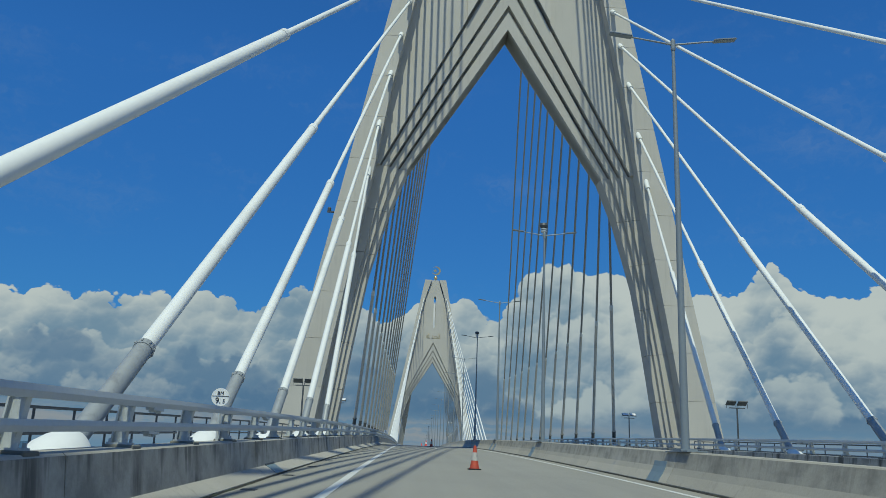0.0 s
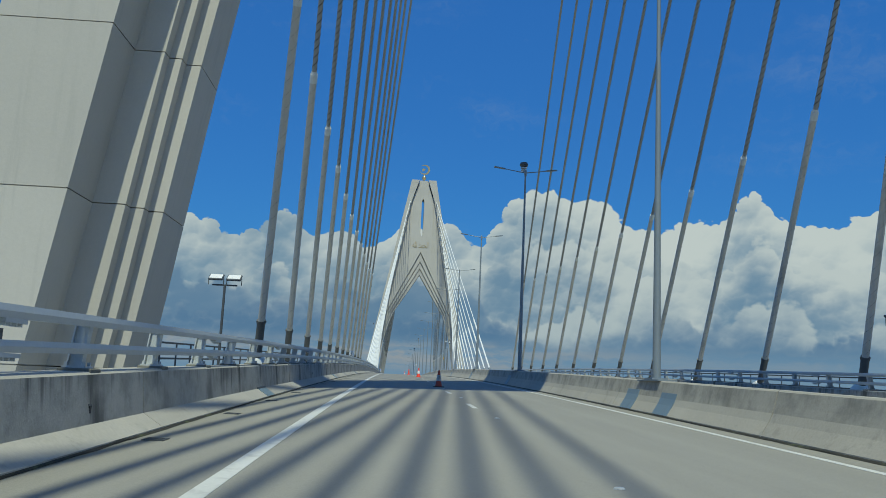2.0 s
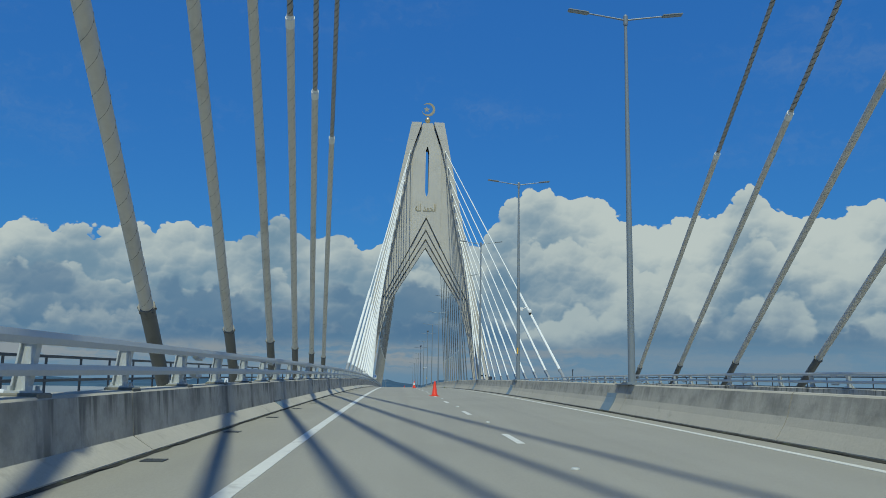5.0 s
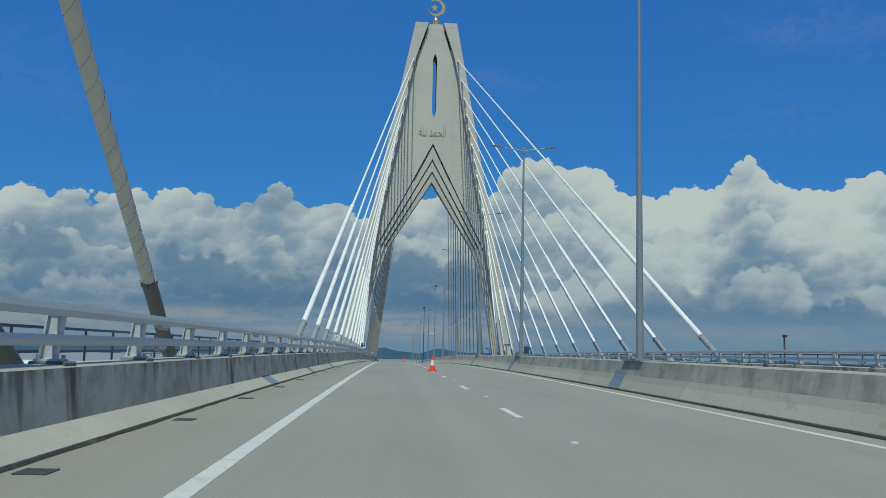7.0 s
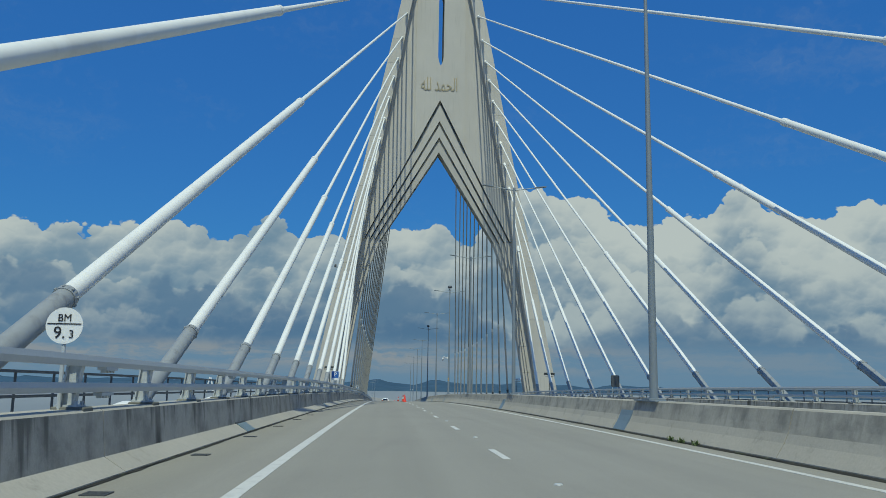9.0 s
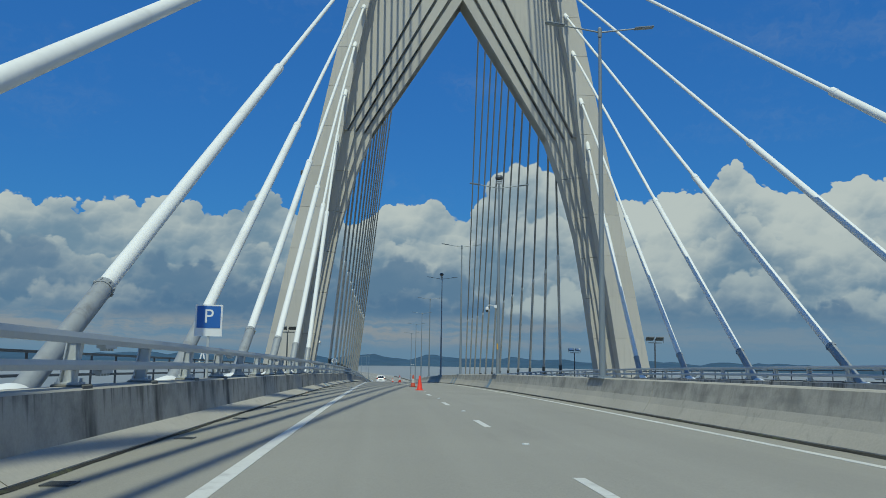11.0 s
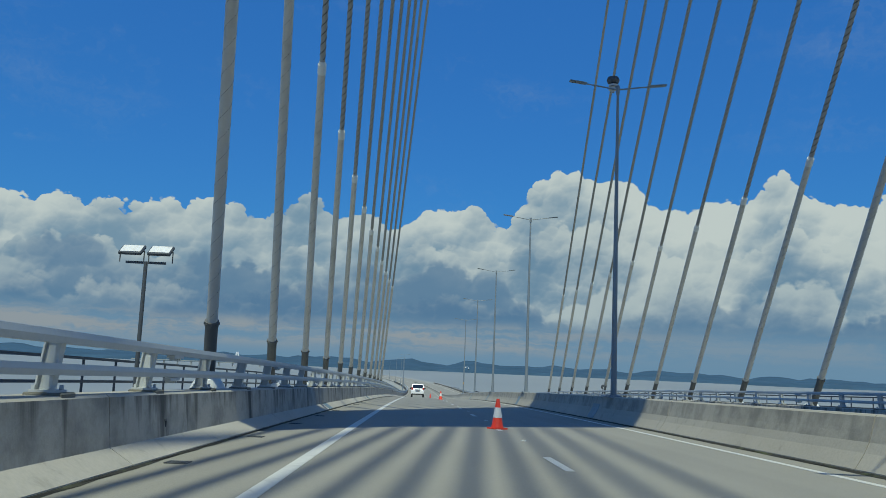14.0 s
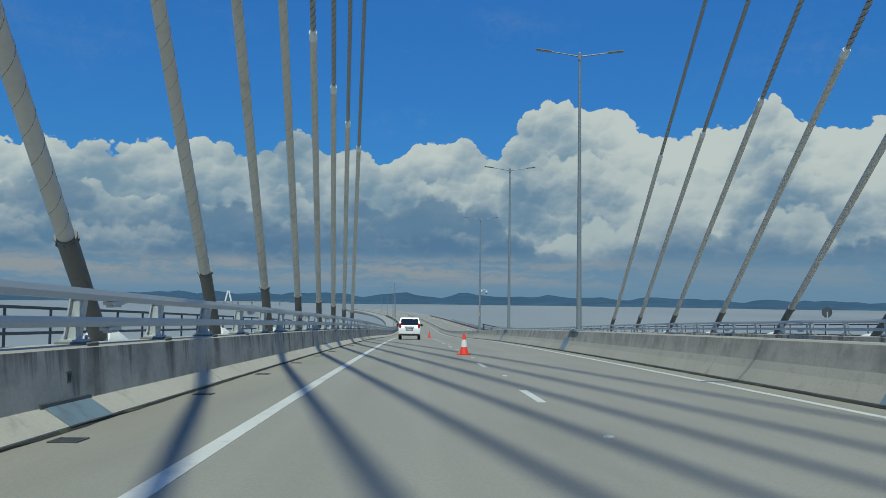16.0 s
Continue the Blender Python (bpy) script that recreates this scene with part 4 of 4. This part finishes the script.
# ---- the white van ahead ----
def build_van():
    van = empty("white_van", "white compact people carrier on the road, seen from behind", "car")
    W, L0 = 0.80, 4.2
    bm = bmesh.new()
    # side outline (y along the car from the tail, z)
    side = [(0.0, 0.35), (-0.03, 0.62), (0.02, 0.95), (0.12, 1.08), (0.30, 1.55), (0.42, 1.66), (1.0, 1.70), (2.0, 1.66), (2.5, 1.55), (3.2, 1.08), (3.9, 0.98), (4.15, 0.75), (4.18, 0.35)]
    def width(z):
        return 0.83 - 0.16 * max(0.0, (z - 0.95) / 0.75) ** 1.3 if z > 0.95 else 0.80 + 0.03 * min(1, (z - 0.3) / 0.4)
    a = [bm.verts.new((-width(z), y, z)) for y, z in side]
    b = [bm.verts.new((width(z), y, z)) for y, z in side]
    bm.faces.new(a)
    bm.faces.new(b[::-1])
    for i in range(len(side)):
        j = (i + 1) % len(side)
        bm.faces.new((a[i], b[i], b[j], a[j]))
    bmesh.ops.bevel(bm, geom=bm.edges[:], offset=0.05, segments=3, affect="EDGES", clamp_overlap=True)
    part("body", bm, WHITEPAINT, van, smooth=True)
    bm = bmesh.new()
    v = [bm.verts.new(p) for p in ((-0.70, 0.105, 1.10), (0.70, 0.105, 1.10), (0.60, 0.275, 1.56), (-0.60, 0.275, 1.56))]
    w = [bm.verts.new((q.co.x, q.co.y - 0.012, q.co.z)) for q in v]
    for i in range(4):
        bm.faces.new((v[i], v[(i + 1) % 4], w[(i + 1) % 4], w[i]))
    bm.faces.new(w)
    part("rear_window", bm, GLASSDARK, van, "dark tinted rear window")
    for s in (-1, 1):
        bm = bmesh.new()
        box(bm, s * 0.70 - 0.09, s * 0.70 + 0.09, -0.02, 0.16, 0.88, 1.22)
        bmesh.ops.bevel(bm, geom=bm.edges[:], offset=0.03, segments=2, affect="EDGES")
        part("tail_lamp", bm, REDLAMP, van, "red tail lamp")
        bm = bmesh.new()
        box(bm, s * 0.93 - 0.1, s * 0.93 + 0.1, 2.9, 3.0, 1.02, 1.2)
        bmesh.ops.bevel(bm, geom=bm.edges[:], offset=0.03, segments=2, affect="EDGES")
        part("door_mirror", bm, BLACK, van, "dark door mirror")
        for y in (0.78, 3.35):
            bm = bmesh.new()
            lathe(bm, [(0.22, -0.1), (0.3, -0.1), (0.315, -0.07), (0.315, 0.07), (0.3, 0.1), (0.22, 0.1)], 24, pose(s * 0.72, y, 0.315, 0, 90, 0))
            w_ = part("wheel", bm, BLACK, van, "black tyre", True)
            bm = bmesh.new()
            lathe(bm, [(0.2, -0.105), (0.215, -0.09), (0.215, 0.09), (0.2, 0.105)], 20, pose(s * 0.72, y, 0.315, 0, 90, 0))
            part("rim", bm, GALV, w_, "grey rim")
        bm = bmesh.new()
        sidew = [(0.5, 1.15), (0.62, 1.52), (2.35, 1.52), (2.95, 1.15)]
        v = [bm.verts.new((s * (width(z) + 0.012), y, z)) for y, z in sidew]
        w = [bm.verts.new((s * (width(z) - 0.02), y, z)) for y, z in sidew]
        for i in range(4):
            bm.faces.new((v[i], v[(i + 1) % 4], w[(i + 1) % 4], w[i]))
        bm.faces.new(v)
        part("side_window", bm, GLASSDARK, van, "dark side window")
    bm = bmesh.new()
    box(bm, -0.74, 0.74, -0.06, 0.2, 0.30, 0.44)
    bmesh.ops.bevel(bm, geom=bm.edges[:], offset=0.02, segments=2, affect="EDGES")
    part("lower_bumper", bm, BLACK, van, "black lower bumper")
    bm = bmesh.new()
    box(bm, -0.36, 0.36, -0.035, 0.03, 0.90, 1.0)
    part("trim_bar", bm, GALV, van, "chrome trim bar")
    bm = bmesh.new()
    box(bm, -0.26, 0.26, -0.042, 0.0, 0.70, 0.83)
    plate = part("number_plate", bm, BLACK, van, "black number plate with plain bars")
    for i in range(5):
        bm = bmesh.new()
        box(bm, -0.2 + 0.085 * i, -0.14 + 0.085 * i, -0.046, -0.042, 0.735, 0.795)
        part("plate_bar", bm, SIGNWHITE, plate)
    return van


van = build_van()
van.matrix_basis = pose(-6.68, 362.3, road_z(362.3), -2.33, 0, 0)

# ---- cover plates and drains ----
def cover_left(y):
    th = empty("cover_plate", "blue-grey steel cover plate on the foot of the parapet", "cover plate", "cover plates")
    bm = bmesh.new()
    sweep(bm, [(-9.545, 0.045), (-9.56, 0.04), (-9.80, 0.196), (-9.785, 0.205)], [y - 0.55, y + 0.55])
    part("plate", bm, PATCH, th)
    bm = bmesh.new()
    sweep(bm, [(-9.80, 0.20), (-9.80, 0.235), (-9.83, 0.25), (-9.84, 0.20)], [y - 0.62, y + 0.62])
    part("edge_strip", bm, DARKSTEEL, th, "dark sealed upper edge")


def cover_median(y, side=-1):
    th = empty("cover_plate", "blue-grey steel cover plate on the median barrier", "cover plate", "cover plates")
    bm = bmesh.new()
    sweep(bm, [(-0.325, 0.05), (-0.30, 0.05), (-0.16, 0.28), (-0.09, 0.43), (-0.052, 0.56), (-0.072, 0.56), (-0.112, 0.43), (-0.182, 0.28)], [y - 0.55, y + 0.55])
    part("plate", bm, PATCH, th)


for y in (-45.3, -21.6, 2.8, 26.8, 51, 76, 97.7, 119.6, 130.3, 141.3, 162.4, 188, 234.7, 259, 283.5, 307.2, 332, 357):
    cover_left(y)
for y in (-42.8, -19.2, 1.6, 4.6, 29.6, 53.1, 77.6, 99.8, 121.6, 143.5, 165.3, 189.3, 236.4, 260.0, 262.95, 285.0, 308.9, 333.3, 358.3):
    cover_median(y)

drains = empty("drain_grates", "dark cast-iron drain grates along the gutter", "drain", kind="structure")
bm = bmesh.new()
for i in range(7):
    box(bm, -0.19, 0.19, -0.24 + 0.075 * i, -0.205 + 0.075 * i, 0.002, 0.012)
for s in (-0.2, 0.17):
    box(bm, s, s + 0.03, -0.26, 0.26, 0.002, 0.013)
for p in bm.verts:
    p.co.x *= 0.62
    p.co.y *= 0.55
grate = part("grate", bm, DARKSTEEL, drains)
for i in range(-40, 60):
    y = 109.0 + 4.69 * i
    ob = grate if i == -40 else grate.copy()
    if i > -40:
        scene.collection.objects.link(ob)
    ob.matrix_basis = pose(-9.30, y, road_z(y), math.degrees(math.atan(-(y - CREST) / RADIUS)), 0, 0)


# ---- small things farther off ----
def rail_camera(x, y):
    th = empty("watch_camera", "small dark camera on a post at the far railing", "camera", at=(x, y, road_z(y)))
    bm = bmesh.new()
    tube(bm, (0, 0, 0.7), (0, 0, 1.95), 0.04, n=8)
    part("post", bm, DARKSTEEL, th)
    bm = bmesh.new()
    box(bm, -0.05, 0.06, -0.16, 0.10, 1.93, 2.03)
    bmesh.ops.bevel(bm, geom=bm.edges[:], offset=0.012, segments=2, affect="EDGES")
    part("housing", bm, DARKSTEEL, th)
    bm = bmesh.new()
    lathe(bm, [(0.035, 0), (0.045, 0.03), (0.045, 0.05)], 10, pose(0, -0.16, 1.98, 90, 0, 0))
    part("lens_hood", bm, BLACK, th)


rail_camera(2 * MID + 10.12, 133.8)


def marker_back(y):
    th = empty("distance_sign", "round marker board on the far railing, seen from its grey back", "sign", "distance markers", at=(2 * MID + 10.12, y, road_z(y) + 0.76))
    bm = bmesh.new()
    tube(bm, (0, -0.03, 0), (0, -0.03, 0.95), 0.025, n=8)
    part("sign_post", bm, GALV, th)
    bm = bmesh.new()
    lathe(bm, [(0.22, -0.006), (0.22, 0.006)], 28, pose(0, 0, 0.93, 90, 0, 0))
    part("board", bm, DARKSTEEL, th)


marker_back(332.7)


def warning_light(x, y, z):
    th = empty("aviation_light", "small dark warning light box on the pylon leg", "warning light", "aviation lights", at=(x, y, z))
    bm = bmesh.new()
    box(bm, -0.3, 0.25, -0.12, 0.12, -0.05, 0.03)
    part("bracket", bm, DARKSTEEL, th)
    bm = bmesh.new()
    lathe(bm, [(0.13, 0.03), (0.15, 0.06), (0.15, 0.3), (0.1, 0.38)], 12, pose(-0.15, 0, 0))
    part("lamp", bm, DARKSTEEL, th)


warning_light(-13.95, 1.0, 16.9)
warning_light(-13.95, SPAN + 1.0, 16.9)


def studs():
    """Small pale road studs in the gaps of the lane line."""
    proto = None
    for i in range(-13, 30):
        y = 107.06 + 9.063 * i
        if proto is None:
            proto = empty("road_stud", "small pale road stud on the lane line", "road stud", "road studs")
            bm = bmesh.new()
            lathe(bm, [(0.055, 0), (0.05, 0.01), (0.04, 0.018), (0.02, 0.02)], 10)
            part("body", bm, GALV, proto)
            bm = bmesh.new()
            box(bm, -0.03, 0.03, -0.05, -0.038, 0.006, 0.017)
            part("reflector", bm, SLEEVE, proto, "pale reflector")
            proto.matrix_basis = pose(-4.55, y, road_z(y))
        else:
            copy_thing(proto, pose(-4.55, y, road_z(y)))


studs()

# roof frame of a service stair beyond the far carriageway
th = empty("stair_canopy", "low dark steel canopy frame over a service stair", "canopy", at=(10.6, 480, road_z(480)))
bm = bmesh.new()
v = box(bm, -2.2, 2.2, -1.2, 1.2, 1.8, 2.0)
for p in v:
    p.co.z -= (p.co.x + 2.2) * 0.19
part("roof", bm, DARKSTEEL, th)
for px in (-2.0, 2.0):
    for py in (-1.0, 1.0):
        bm = bmesh.new()
        tube(bm, (px, py, -1.0), (px, py, 1.9 - (px + 2.2) * 0.19), 0.07, n=8)
        part("post", bm, DARKSTEEL, th)

# another cable-stayed bridge far away along the shore
th = empty("far_bridge", "distant white A-shaped bridge pylon near the far shore", "bridge", at=(-462, 2400, SEA_Z))
bm = bmesh.new()
for s in (-1, 1):
    v = box(bm, -1.6, 1.6, -2, 2, 0, 36)
    for p in v:
        p.co.x += s * (9.5 - p.co.z * 0.235)
part("pylon_legs", bm, SIGNWHITE, th)
bm = bmesh.new()
box(bm, -260, 150, -4, 4, 8, 10)
part("deck", bm, DECK, th)
for i in range(12):
    bm = bmesh.new()
    box(bm, -250 + 34 * i, -247 + 34 * i, -2, 2, -2, 8)
    part("pier", bm, DECK, th)


def outlet(y, h):
    th = empty("wall_outlet", "small dark conduit outlet box in the parapet face", "outlet", "wall outlets", at=(-9.845, y, road_z(y) + h))
    bm = bmesh.new()
    box(bm, -0.05, 0.012, -0.05, 0.05, -0.06, 0.06)
    part("frame", bm, DARKSTEEL, th)
    bm = bmesh.new()
    box(bm, 0.012, 0.018, -0.03, 0.03, -0.04, 0.04)
    part("cover", bm, BLACK, th)


for y, h in ((-8.96, 0.36), (16.0, 0.36), (265.0, 0.36), (307.3, 0.45)):
    outlet(y, h)


def sign_back(y):
    th = empty("information_sign", "small rectangular sign on the far railing, seen from its grey back", "sign", at=(2 * MID + 10.12, y, road_z(y) + 0.76))
    for s in (-0.2, 0.2):
        bm = bmesh.new()
        tube(bm, (s, 0.03, 0), (s, 0.03, 1.6), 0.025, n=8)
        part("sign_post", bm, GALV, th)
    bm = bmesh.new()
    box(bm, -0.32, 0.32, -0.012, 0.012, 0.75, 1.6)
    bmesh.ops.bevel(bm, geom=[e for e in bm.edges if abs(e.verts[0].co.y - e.verts[1].co.y) > 0.01], offset=0.05, segments=3, affect="EDGES")
    part("board", bm, DARKSTEEL, th)


sign_back(205.5)


def weeds():
    """Tufts of weeds at the foot of the median."""
    green = material("weed leaves", (0.07, 0.11, 0.03), 0.7, grain=0.4, scale=30, bump=0.0)
    rng = random.Random(21)
    spots = [(-0.345, y) for y in (159.5, 160.3, 161.0)]
    for x, y in spots:
        th = empty("weed_tuft", "small green weed tuft in the gutter", "weed", "weeds in the gutter", at=(x, y, road_z(y)))
        bm = bmesh.new()
        for i in range(26):
            a, r = rng.uniform(0, math.tau), rng.uniform(0.02, 0.09)
            h, w = rng.uniform(0.04, 0.13), rng.uniform(0.008, 0.016)
            o = Vector((rng.uniform(-0.03, 0.03), rng.uniform(-0.16, 0.16), 0.0))
            d = Vector((math.cos(a), math.sin(a), 0))
            t = Vector((-d.y, d.x, 0)) * w
            v = [bm.verts.new(p) for p in (o - t * 0.4, o + t * 0.4, o + d * r * 0.5 + t + Vector((0, 0, h * 0.7)), o + d * r + Vector((0, 0, h)), o + d * r * 0.5 - t + Vector((0, 0, h * 0.7)))]
            bm.faces.new(v)
        part("leaves", bm, green, th)


weeds()
